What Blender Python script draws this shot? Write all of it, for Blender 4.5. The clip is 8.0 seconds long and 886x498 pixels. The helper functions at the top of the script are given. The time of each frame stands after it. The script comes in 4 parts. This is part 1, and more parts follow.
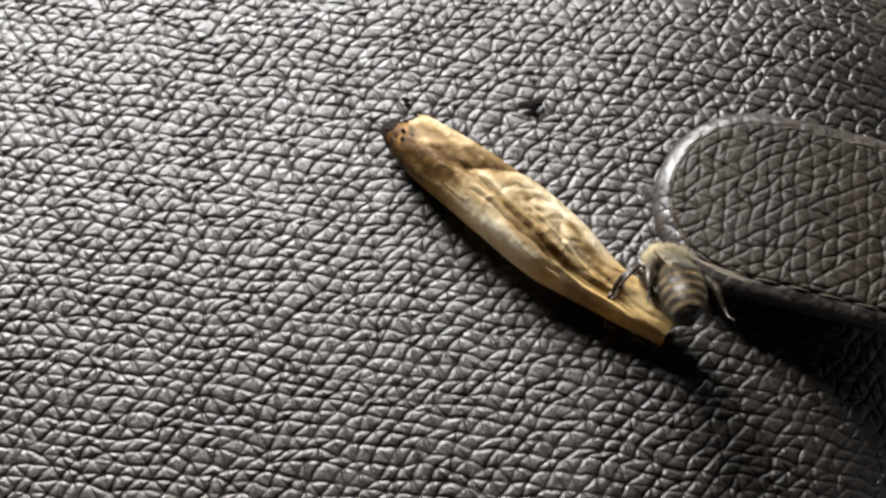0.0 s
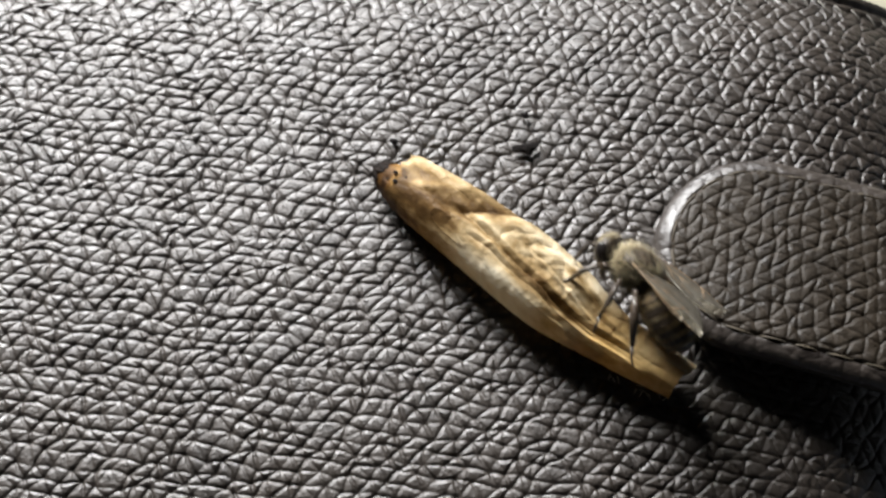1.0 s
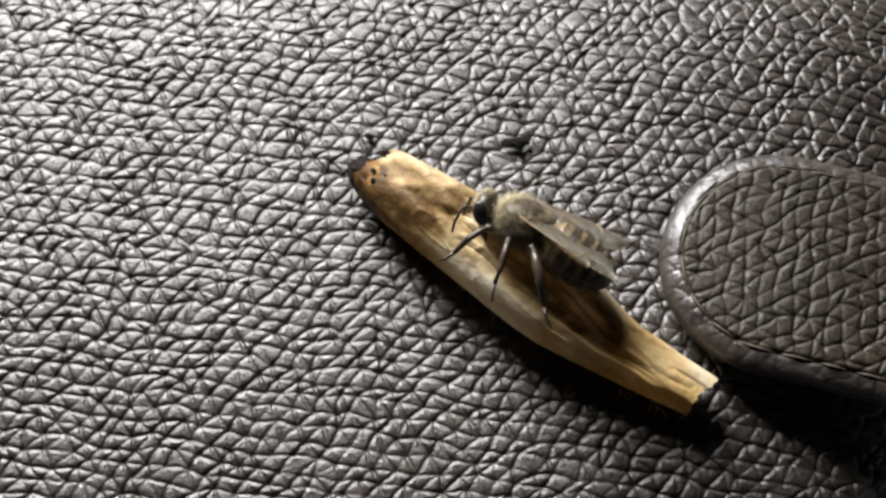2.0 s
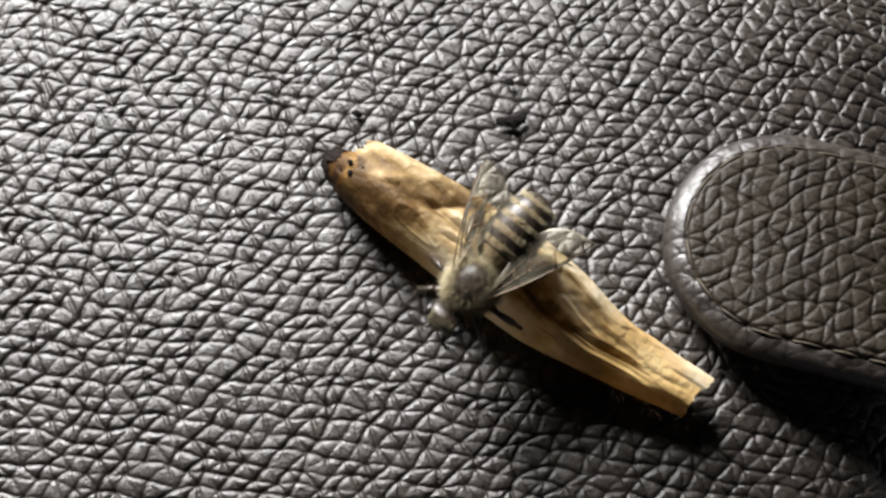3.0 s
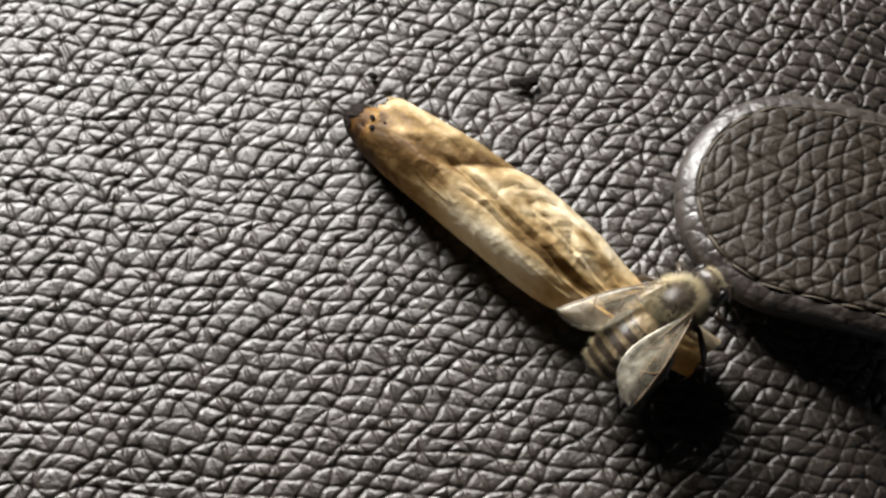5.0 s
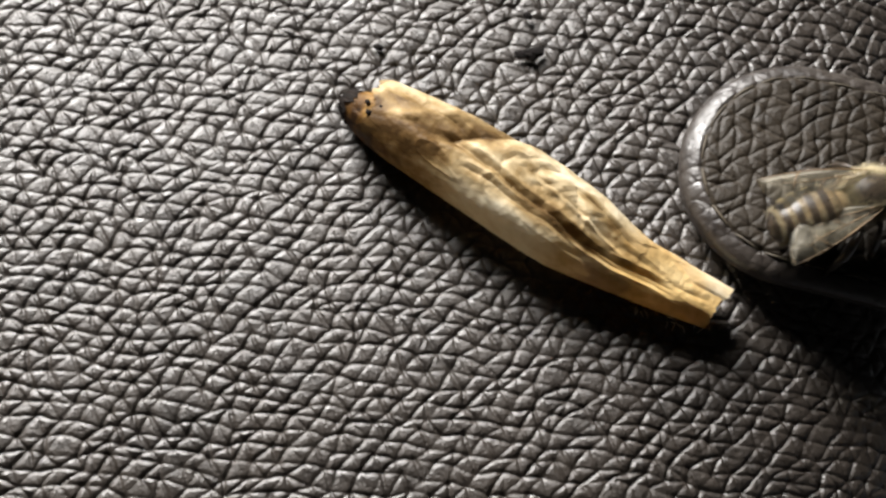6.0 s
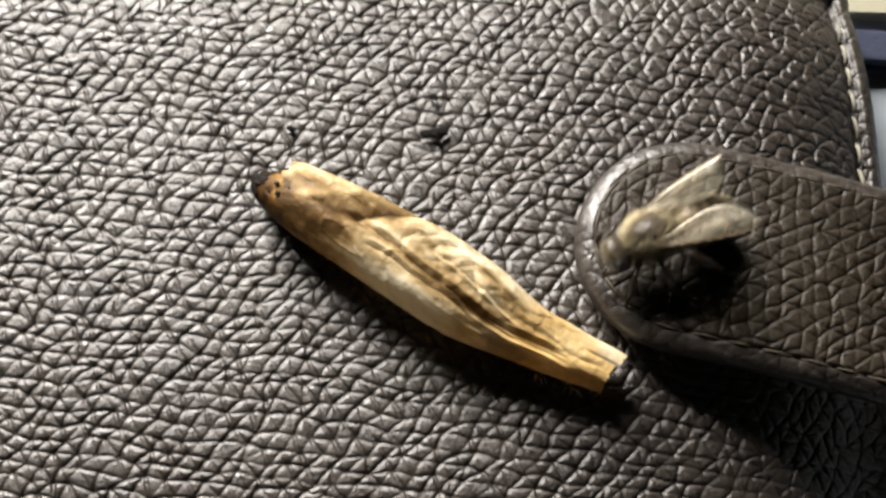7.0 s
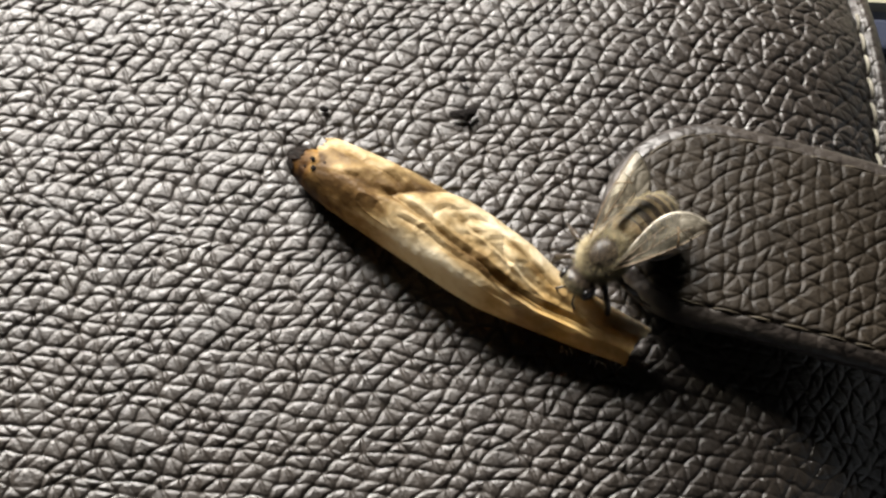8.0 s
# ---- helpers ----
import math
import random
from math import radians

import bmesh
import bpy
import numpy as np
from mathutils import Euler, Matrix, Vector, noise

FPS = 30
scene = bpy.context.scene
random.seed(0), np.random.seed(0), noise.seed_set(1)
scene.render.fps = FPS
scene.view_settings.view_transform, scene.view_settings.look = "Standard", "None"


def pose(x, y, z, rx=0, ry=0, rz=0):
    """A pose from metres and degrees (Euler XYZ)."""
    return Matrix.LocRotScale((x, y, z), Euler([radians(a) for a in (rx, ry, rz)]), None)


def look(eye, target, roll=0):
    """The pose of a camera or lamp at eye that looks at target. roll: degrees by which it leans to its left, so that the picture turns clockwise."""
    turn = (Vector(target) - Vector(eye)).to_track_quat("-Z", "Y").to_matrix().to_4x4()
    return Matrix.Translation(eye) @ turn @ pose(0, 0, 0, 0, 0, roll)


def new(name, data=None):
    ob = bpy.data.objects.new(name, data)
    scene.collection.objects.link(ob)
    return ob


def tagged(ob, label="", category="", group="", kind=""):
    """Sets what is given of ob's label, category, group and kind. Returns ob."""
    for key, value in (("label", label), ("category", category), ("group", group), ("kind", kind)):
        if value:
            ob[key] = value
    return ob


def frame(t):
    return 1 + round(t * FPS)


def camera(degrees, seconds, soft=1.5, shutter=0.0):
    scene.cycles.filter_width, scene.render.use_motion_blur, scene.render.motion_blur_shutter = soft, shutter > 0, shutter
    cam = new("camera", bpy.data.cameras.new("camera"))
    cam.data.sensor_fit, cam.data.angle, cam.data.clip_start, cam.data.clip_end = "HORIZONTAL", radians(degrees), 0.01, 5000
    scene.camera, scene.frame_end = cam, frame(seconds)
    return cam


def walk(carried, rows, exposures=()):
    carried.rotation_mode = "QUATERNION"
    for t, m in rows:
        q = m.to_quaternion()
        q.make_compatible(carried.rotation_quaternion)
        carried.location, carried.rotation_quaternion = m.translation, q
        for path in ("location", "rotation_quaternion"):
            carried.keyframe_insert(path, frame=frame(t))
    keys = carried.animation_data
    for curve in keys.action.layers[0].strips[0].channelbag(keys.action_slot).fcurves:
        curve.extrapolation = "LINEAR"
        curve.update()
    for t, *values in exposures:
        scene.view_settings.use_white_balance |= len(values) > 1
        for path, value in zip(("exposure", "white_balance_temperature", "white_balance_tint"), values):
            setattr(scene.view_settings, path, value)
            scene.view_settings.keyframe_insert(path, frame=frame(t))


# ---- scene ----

# The camera: a phone held by one arm, about twelve centimetres over a leather bag.
cam = camera(38.0, 8.0, soft=2.6, shutter=0.32)
PATH = [
    (0, (0.00198, -0.06498, 0.12495), (-0.00590, -0.02920, 0.03190), -8.43),
    (0.2, (0.00094, -0.06434, 0.12514), (-0.00726, -0.02816, 0.03228), -8.46),
    (0.5, (0.00034, -0.06221, 0.12527), (-0.00747, -0.02565, 0.03252), -7.67),
    (0.8, (0.00155, -0.05984, 0.12222), (-0.00540, -0.02185, 0.02998), -5.37),
    (1, (-0.00096, -0.06029, 0.11987), (-0.00638, -0.02262, 0.02739), -3.79),
    (1.2, (-0.00086, -0.05935, 0.11637), (-0.00644, -0.02194, 0.02379), -4.51),
    (1.5, (-0.00136, -0.05594, 0.11417), (-0.00739, -0.02011, 0.02100), -5.53),
    (1.7, (-0.00090, -0.05474, 0.11145), (-0.00680, -0.01793, 0.01866), -4.69),
    (2, (-0.00075, -0.05132, 0.10847), (-0.00564, -0.01618, 0.01498), -4.21),
    (2.2, (-0.00032, -0.05124, 0.10586), (-0.00481, -0.01648, 0.01220), -3.90),
    (3.3, (-0.00749, -0.05053, 0.10281), (-0.00617, -0.01519, 0.00927), 5.15),
    (3.5, (-0.00559, -0.05129, 0.10270), (-0.00448, -0.01541, 0.00936), 4.61),
    (4, (-0.00642, -0.05223, 0.10289), (-0.00462, -0.01762, 0.00909), 5.77),
    (4.2, (-0.00787, -0.05253, 0.10281), (-0.00610, -0.01776, 0.00907), 5.81),
    (5.3, (-0.00963, -0.05300, 0.10479), (-0.00719, -0.02025, 0.01034), 6.93),
    (5.5, (-0.00907, -0.05423, 0.10480), (-0.00698, -0.02166, 0.01027), 6.52),
    (6, (-0.00952, -0.05404, 0.10481), (-0.00759, -0.02207, 0.01007), 6.18),
    (6.5, (-0.00812, -0.05295, 0.10586), (-0.00716, -0.02091, 0.01114), 4.32),
    (6.6, (-0.00526, -0.05343, 0.10694), (-0.00439, -0.02119, 0.01228), 4.71),
    (6.7, (-0.00195, -0.05269, 0.10707), (-0.00065, -0.01978, 0.01265), 4.67),
    (6.8, (-0.00105, -0.05237, 0.10843), (0.00022, -0.01968, 0.01393), 4.63),
    (7, (-0.00057, -0.05262, 0.11164), (0.00058, -0.01795, 0.01784), 4.05),
    (7.2, (-0.00106, -0.05519, 0.11274), (-0.00033, -0.01919, 0.01945), 4.03),
    (7.5, (-0.00090, -0.05589, 0.11354), (-0.00038, -0.02026, 0.02010), 3.27),
    (8, (-0.00186, -0.05637, 0.11380), (-0.00177, -0.02135, 0.02013), 2.81),
]
walk(cam, [(t, look(eye, target, roll)) for t, eye, target, roll in PATH], exposures=[(0, 0.0, 6400, 10), (3.3, 0.0, 6450, 10), (5.3, 0.0, 6600, 10), (6.5, 0.03, 6750, 10), (7, 0.12, 6900, 10), (8, 0.1, 6850, 10)])

# ---- light: daylight through one window ----
world = bpy.data.worlds.new("sky")
scene.world = world
world.use_nodes = True
sky = world.node_tree.nodes.new("ShaderNodeTexSky")
sky.sky_type, sky.sun_disc = "NISHITA", False
sky.sun_elevation, sky.sun_rotation = radians(40), radians(-34)
world.node_tree.links.new(sky.outputs[0], world.node_tree.nodes["Background"].inputs[0])
world.node_tree.nodes["Background"].inputs[1].default_value = 0.08

WIN_X, WIN_Z, WIN_W, WIN_H, WALL_Y = -0.25, 0.335, 0.32, 0.34, 0.37
lamp_data = bpy.data.lights.new("window_daylight", "AREA")
lamp_data.shape, lamp_data.size, lamp_data.size_y = "RECTANGLE", WIN_W, WIN_H
lamp_data.energy, lamp_data.color = 21.0, (1.0, 0.99, 0.975)
lamp = new("window_daylight", lamp_data)
lamp.matrix_basis = look((WIN_X, WALL_Y + 0.02, WIN_Z), (WIN_X, 0, WIN_Z))


# ---- numbers for relief ----
def lattice(ix, iy, seed):
    n = (ix.astype(np.int64) * 374761393 + iy.astype(np.int64) * 668265263 + seed * 1442695041) & 0x7FFFFFFF
    n = ((n ^ (n >> 13)) * 1274126177) & 0x7FFFFFFF
    n = ((n ^ (n >> 15)) * 2246822519) & 0x7FFFFFFF
    return ((n ^ (n >> 16)) & 0xFFFFFF) / float(0xFFFFFF)


def vnoise(x, y, seed=0):
    """Smooth value noise from -1 to 1."""
    ix, iy = np.floor(x), np.floor(y)
    fx, fy = x - ix, y - iy
    fx, fy = fx * fx * fx * (fx * (fx * 6 - 15) + 10), fy * fy * fy * (fy * (fy * 6 - 15) + 10)
    a, b = lattice(ix, iy, seed), lattice(ix + 1, iy, seed)
    c, d = lattice(ix, iy + 1, seed), lattice(ix + 1, iy + 1, seed)
    return 2 * ((a * (1 - fx) + b * fx) * (1 - fy) + (c * (1 - fx) + d * fx) * fy) - 1


def fbm(x, y, seed=0, octaves=3):
    return sum(vnoise(x * 2**k, y * 2**k, seed + 17 * k) / 2**k for k in range(octaves)) / 1.6


def step(a, b, v):
    t = np.clip((v - a) / (b - a), 0, 1)
    return t * t * (3 - 2 * t)


def star_creases(u, v, seed, jitter, width, wide):
    """A net of creases that run from pit to pit: the sharp creases, the broad roundness beside them, the distance to the nearest pit."""
    u, v = u.astype(np.float32), v.astype(np.float32)
    row = 0.866
    j0 = np.floor(v / row)
    i0 = np.floor(u - 0.5 * v / row)
    pits, f1 = {}, np.full(u.shape, 9.0, np.float32)
    for dj in (-1, 0, 1, 2):
        for di in (-1, 0, 1, 2):
            i, j = i0 + di, j0 + dj
            px = i + 0.5 * j + jitter * (lattice(i, j, seed).astype(np.float32) - 0.5)
            py = row * (j + jitter * (lattice(i, j, seed + 71).astype(np.float32) - 0.5))
            pits[di, dj] = px, py
            f1 = np.minimum(f1, np.hypot(u - px, v - py))
    sharp, broad = np.zeros(u.shape, np.float32), np.zeros(u.shape, np.float32)
    for (di, dj), (ax, ay) in pits.items():
        for ei, ej in ((1, 0), (0, 1), (-1, 1)):
            if (di + ei, dj + ej) not in pits:
                continue
            bx, by = pits[di + ei, dj + ej]
            own = lattice(2 * (i0 + di) + ei, 2 * (j0 + dj) + ej, seed + 3).astype(np.float32)
            deep = (0.22 if ej else 0.30) + (0.80 if ej else 0.65) * own
            ex, ey = bx - ax, by - ay
            t = np.clip(((u - ax) * ex + (v - ay) * ey) / (ex * ex + ey * ey + 1e-6), 0, 1)
            d = np.hypot(u - ax - t * ex, v - ay - t * ey)
            deep = deep * (0.72 + 0.28 * np.abs(2 * t - 1))
            sharp = np.maximum(sharp, deep * np.exp(-d / width))
            broad = np.maximum(broad, deep * np.clip(1 - d / wide, 0, 1) ** 2)
    return sharp, broad, f1


def grain(x, y, size, seed, stretch=1.25, angle=25.0):
    """Relief of pebbled leather, 0 in the creases to about 1 on the pebbles; x, y and size in centimetres."""
    c, s = math.cos(radians(angle)), math.sin(radians(angle))
    u, v = (x * c + y * s) / (size * stretch), (-x * s + y * c) / size
    wu, wv = 0.24 * vnoise(u * 0.31, v * 0.31, seed + 1), 0.24 * vnoise(u * 0.33 + 40, v * 0.33, seed + 2)
    u, v = u + wu + 0.06 * vnoise(u * 1.7, v * 1.7, seed + 8), v + wv + 0.06 * vnoise(u * 1.9, v * 1.9 + 30, seed + 9)
    sharp, broad, pit = star_creases(u, v, seed, 0.46, 0.062, 0.30)
    deep = 0.88 + 0.22 * vnoise(u * 0.6, v * 0.6, seed + 15)
    h = 1.0 - deep * (0.56 * sharp + 0.52 * broad + 0.40 * np.exp(-((pit / 0.17) ** 1.5)))
    # finer wrinkles over the pebbles, most of them running out of the pits
    fine, _, _ = star_creases(u * 2.1 + 0.25 * vnoise(u * 2, v * 2, seed + 91) + 5, v * 2.5 + 0.25 * vnoise(u * 2 + 9, v * 2, seed + 92), seed + 21, 0.85, 0.12, 0.4)
    h -= 0.07 * fine * (0.45 + 0.75 * np.clip(1 - pit / 0.6, 0, 1))
    h -= 0.08 * np.clip(1 - 5 * np.abs(vnoise(u * 4.2, v * 6.5, seed + 33)), 0, 1)
    return h + 0.06 * vnoise(u * 0.9, v * 0.9, seed + 61) + 0.05 * vnoise(u * 2.3, v * 2.3, seed + 4) + 0.02 * vnoise(u * 9, v * 12, seed + 5)


# ---- materials ----
def material(name, dark, light, scale, rough=0.5, bump=0.0, bump_scale=None, metal=0.0, sheen=0.0, spec=0.5, rough_spread=0.1, detail=4.0, blotch=None, coat=0.0):
    """A procedural surface: two colours mixed by noise at one scale, and by broad blotches at a second."""
    m = bpy.data.materials.new(name)
    m.use_nodes = True
    nodes, links = m.node_tree.nodes, m.node_tree.links
    b = nodes["Principled BSDF"]
    where = nodes.new("ShaderNodeTexCoord")
    n1 = nodes.new("ShaderNodeTexNoise")
    n1.inputs["Scale"].default_value, n1.inputs["Detail"].default_value = scale, detail
    n2 = nodes.new("ShaderNodeTexNoise")
    n2.inputs["Scale"].default_value, n2.inputs["Detail"].default_value = scale * 0.17, 2.0
    for n in (n1, n2):
        links.new(where.outputs["Object"], n.inputs["Vector"])
    both = nodes.new("ShaderNodeMath")
    both.operation = "MULTIPLY_ADD"
    links.new(n2.outputs[0], both.inputs[0])
    both.inputs[1].default_value = 0.8
    links.new(n1.outputs[0], both.inputs[2])
    ramp = nodes.new("ShaderNodeValToRGB")
    ramp.color_ramp.elements[0].position, ramp.color_ramp.elements[1].position = 0.65, 1.0
    ramp.color_ramp.elements[0].color, ramp.color_ramp.elements[1].color = (*dark, 1), (*light, 1)
    links.new(both.outputs[0], ramp.inputs[0])
    links.new(ramp.outputs[0], b.inputs["Base Color"])
    spread = nodes.new("ShaderNodeMapRange")
    spread.inputs["From Min"].default_value, spread.inputs["From Max"].default_value = 0.3, 0.7
    spread.inputs["To Min"].default_value, spread.inputs["To Max"].default_value = rough - rough_spread, rough + rough_spread
    links.new(n1.outputs[0], spread.inputs["Value"])
    links.new(spread.outputs[0], b.inputs["Roughness"])
    b.inputs["Metallic"].default_value = metal
    b.inputs["Specular IOR Level"].default_value = spec
    b.inputs["Coat Weight"].default_value = coat
    if sheen:
        b.inputs["Sheen Weight"].default_value = sheen
    if bump:
        n3 = nodes.new("ShaderNodeTexNoise")
        n3.inputs["Scale"].default_value, n3.inputs["Detail"].default_value = bump_scale or scale * 3, 5.0
        links.new(where.outputs["Object"], n3.inputs["Vector"])
        bp = nodes.new("ShaderNodeBump")
        bp.inputs["Strength"].default_value, bp.inputs["Distance"].default_value = 1.0, bump
        links.new(n3.outputs[0], bp.inputs["Height"])
        links.new(bp.outputs[0], b.inputs["Normal"])
    return m


LEATHER = material("dark_brown_leather", (0.014, 0.0100, 0.007), (0.027, 0.0195, 0.0138), 900, rough=0.50, bump=0.00008, bump_scale=3600, rough_spread=0.08, spec=0.9)
TAB_LEATHER = material("matt_brown_leather", (0.011, 0.008, 0.005), (0.023, 0.0168, 0.0106), 900, rough=0.55, bump=0.00006, bump_scale=3800, rough_spread=0.10, spec=0.28)
LEATHER_EDGE = material("worn_leather_edge", (0.016, 0.012, 0.010), (0.034, 0.027, 0.022), 1400, rough=0.44, bump=0.00005, bump_scale=3200, spec=0.62)
THREAD = material("tan_thread", (0.018, 0.013, 0.008), (0.06, 0.046, 0.027), 4000, rough=0.7, bump=0.00003, bump_scale=9000)
THREAD_GREY = material("grey_thread", (0.05, 0.046, 0.04), (0.15, 0.14, 0.12), 4000, rough=0.6, bump=0.00003, bump_scale=9000)
THREAD_PALE = material("pale_thread", (0.11, 0.10, 0.075), (0.26, 0.24, 0.19), 4000, rough=0.65, bump=0.00003, bump_scale=9000)
CRUMB = material("black_crumb", (0.004, 0.0035, 0.0035), (0.012, 0.010, 0.009), 5000, rough=0.9, bump=0.00005, spec=0.1)
PLASTER = material("dark_grey_plaster", (0.045, 0.043, 0.041), (0.07, 0.068, 0.065), 12, rough=0.9, bump=0.001, bump_scale=160)
FLOORING = material("brown_floor", (0.10, 0.07, 0.045), (0.20, 0.14, 0.09), 20, rough=0.6, bump=0.001)
PAINT = material("white_frame_paint", (0.68, 0.67, 0.63), (0.8, 0.79, 0.76), 30, rough=0.45)
TABLE = material("pale_blue_grey_tabletop", (0.26, 0.29, 0.34), (0.36, 0.40, 0.45), 60, rough=0.5, bump=0.0001, bump_scale=900)
CREAM = material("cream_card", (0.26, 0.24, 0.17), (0.38, 0.36, 0.27), 40, rough=0.6, bump=0.0001, bump_scale=700)
RUST = material("rust_brown_print", (0.10, 0.035, 0.015), (0.17, 0.065, 0.03), 300, rough=0.6)
NAVY = material("navy_cloth", (0.008, 0.010, 0.024), (0.018, 0.024, 0.048), 900, rough=0.85, bump=0.0001, bump_scale=2400)

BEE_DARK = material("dark_chitin", (0.012, 0.009, 0.007), (0.04, 0.028, 0.018), 3000, rough=0.36, bump=0.00003, bump_scale=8000)
BEE_EYE = material("compound_eye", (0.006, 0.005, 0.005), (0.014, 0.011, 0.01), 6000, rough=0.3, bump=0.00001, bump_scale=30000)
BEE_AMBER = material("tan_tergite", (0.10, 0.065, 0.03), (0.23, 0.165, 0.088), 2200, rough=0.42, bump=0.00003, bump_scale=7000)
BEE_HAIR = material("golden_grey_hair", (0.14, 0.11, 0.05), (0.29, 0.235, 0.125), 2500, rough=0.6, sheen=0.2)
BEE_HAIR_DARK = material("brown_hair", (0.07, 0.05, 0.03), (0.16, 0.12, 0.07), 2500, rough=0.6)
BEE_HAIR_PALE = material("pale_hair_band", (0.16, 0.13, 0.075), (0.31, 0.26, 0.16), 2500, rough=0.6)
BEE_LEG = material("leg_chitin", (0.010, 0.008, 0.006), (0.045, 0.030, 0.018), 2600, rough=0.38, bump=0.00003)
VEIN = material("wing_vein", (0.09, 0.055, 0.025), (0.17, 0.11, 0.055), 3000, rough=0.5)


def wing_membrane():
    m = bpy.data.materials.new("wing_membrane")
    m.use_nodes = True
    nodes, links = m.node_tree.nodes, m.node_tree.links
    b = nodes["Principled BSDF"]
    b.inputs["Base Color"].default_value = (0.62, 0.57, 0.46, 1)
    b.inputs["Roughness"].default_value = 0.32
    b.inputs["Specular IOR Level"].default_value = 0.8
    where, n = nodes.new("ShaderNodeTexCoord"), nodes.new("ShaderNodeTexNoise")
    n.inputs["Scale"].default_value, n.inputs["Detail"].default_value = 900, 3
    links.new(where.outputs["Object"], n.inputs["Vector"])
    bp = nodes.new("ShaderNodeBump")
    bp.inputs["Strength"].default_value, bp.inputs["Distance"].default_value = 1.0, 0.00012
    links.new(n.outputs[0], bp.inputs["Height"])
    links.new(bp.outputs[0], b.inputs["Normal"])
    clear, mix = nodes.new("ShaderNodeBsdfTransparent"), nodes.new("ShaderNodeMixShader")
    clear.inputs[0].default_value = (0.95, 0.93, 0.87, 1)
    spread = nodes.new("ShaderNodeMapRange")
    spread.inputs["From Min"].default_value, spread.inputs["From Max"].default_value = 0.35, 0.65
    spread.inputs["To Min"].default_value, spread.inputs["To Max"].default_value = 0.025, 0.09
    links.new(n.outputs[0], spread.inputs["Value"])
    links.new(spread.outputs[0], mix.inputs[0])
    links.new(clear.outputs[0], mix.inputs[1])
    links.new(b.outputs[0], mix.inputs[2])
    gloss, sheen, facing = nodes.new("ShaderNodeBsdfGlossy"), nodes.new("ShaderNodeMixShader"), nodes.new("ShaderNodeFresnel")
    gloss.inputs["Color"].default_value, gloss.inputs["Roughness"].default_value = (0.27, 0.245, 0.20, 1), 0.5
    facing.inputs["IOR"].default_value = 1.36
    links.new(bp.outputs[0], gloss.inputs["Normal"])
    links.new(facing.outputs[0], sheen.inputs[0])
    links.new(mix.outputs[0], sheen.inputs[1])
    links.new(gloss.outputs[0], sheen.inputs[2])
    links.new(sheen.outputs[0], nodes["Material Output"].inputs["Surface"])
    return m


WING = wing_membrane()


def butt_paper(name, glow=0.3, rough=0.55, relief=0.00012):
    """Thin paper that lets some light through; two values kept on the mesh say how much tar and painted shade, and how
    much honey-yellow, its colour holds.
    """
    m = bpy.data.materials.new(name)
    m.use_nodes = True
    nodes, links = m.node_tree.nodes, m.node_tree.links
    b = nodes["Principled BSDF"]
    where, tar_shade, honey = nodes.new("ShaderNodeTexCoord"), nodes.new("ShaderNodeAttribute"), nodes.new("ShaderNodeAttribute")
    tar_shade.attribute_name, honey.attribute_name = "tar_shade", "honey"
    fine, coarse, spots = (nodes.new("ShaderNodeTexNoise") for _ in range(3))
    for n, scale, detail in ((coarse, 520, 4.0), (fine, 1700, 4.0), (spots, 1300, 5.0)):
        n.inputs["Scale"].default_value, n.inputs["Detail"].default_value = scale, detail
        links.new(where.outputs["Object"], n.inputs["Vector"])
    def maths(kind, a, c, d=None):
        n = nodes.new("ShaderNodeMath")
        n.operation = kind
        for k, q in enumerate((a, c, d)):
            if isinstance(q, (int, float)):
                n.inputs[k].default_value = q
            elif q is not None:
                links.new(q, n.inputs[k])
        return n.outputs[0]
    soaked = maths("MULTIPLY_ADD", maths("SUBTRACT", coarse.outputs[0], 0.5), 0.55, tar_shade.outputs["Fac"])
    soaked = maths("MULTIPLY_ADD", maths("SUBTRACT", spots.outputs[0], 0.5), 0.35, soaked)
    ramp = nodes.new("ShaderNodeValToRGB")
    e = ramp.color_ramp.elements
    e[0].position, e[0].color = 0.0, (0.88, 0.81, 0.64, 1)
    e[1].position, e[1].color = 1.0, (0.035, 0.018, 0.007, 1)
    for at, colour in ((0.28, (0.67, 0.555, 0.36)), (0.52, (0.37, 0.265, 0.13)), (0.75, (0.15, 0.09, 0.034))):
        e.new(at).color = (*colour, 1)
    links.new(soaked, ramp.inputs[0])
    mixer = nodes.new("ShaderNodeMix")
    mixer.data_type, mixer.blend_type = "RGBA", "MULTIPLY"
    links.new(honey.outputs["Fac"], mixer.inputs[0])
    links.new(ramp.outputs[0], mixer.inputs[6])
    mixer.inputs[7].default_value = (0.98, 0.76, 0.40, 1)
    links.new(mixer.outputs[2], b.inputs["Base Color"])
    b.inputs["Roughness"].default_value, b.inputs["Specular IOR Level"].default_value = rough, 0.22
    bp = nodes.new("ShaderNodeBump")
    bp.inputs["Strength"].default_value, bp.inputs["Distance"].default_value = 1.0, relief
    links.new(fine.outputs[0], bp.inputs["Height"])
    links.new(bp.outputs[0], b.inputs["Normal"])
    lucid, mix = nodes.new("ShaderNodeBsdfTranslucent"), nodes.new("ShaderNodeMixShader")
    links.new(mixer.outputs[2], lucid.inputs[0])
    mix.inputs[0].default_value = glow
    links.new(b.outputs[0], mix.inputs[1])
    links.new(lucid.outputs[0], mix.inputs[2])
    links.new(mix.outputs[0], nodes["Material Output"].inputs["Surface"])
    return m


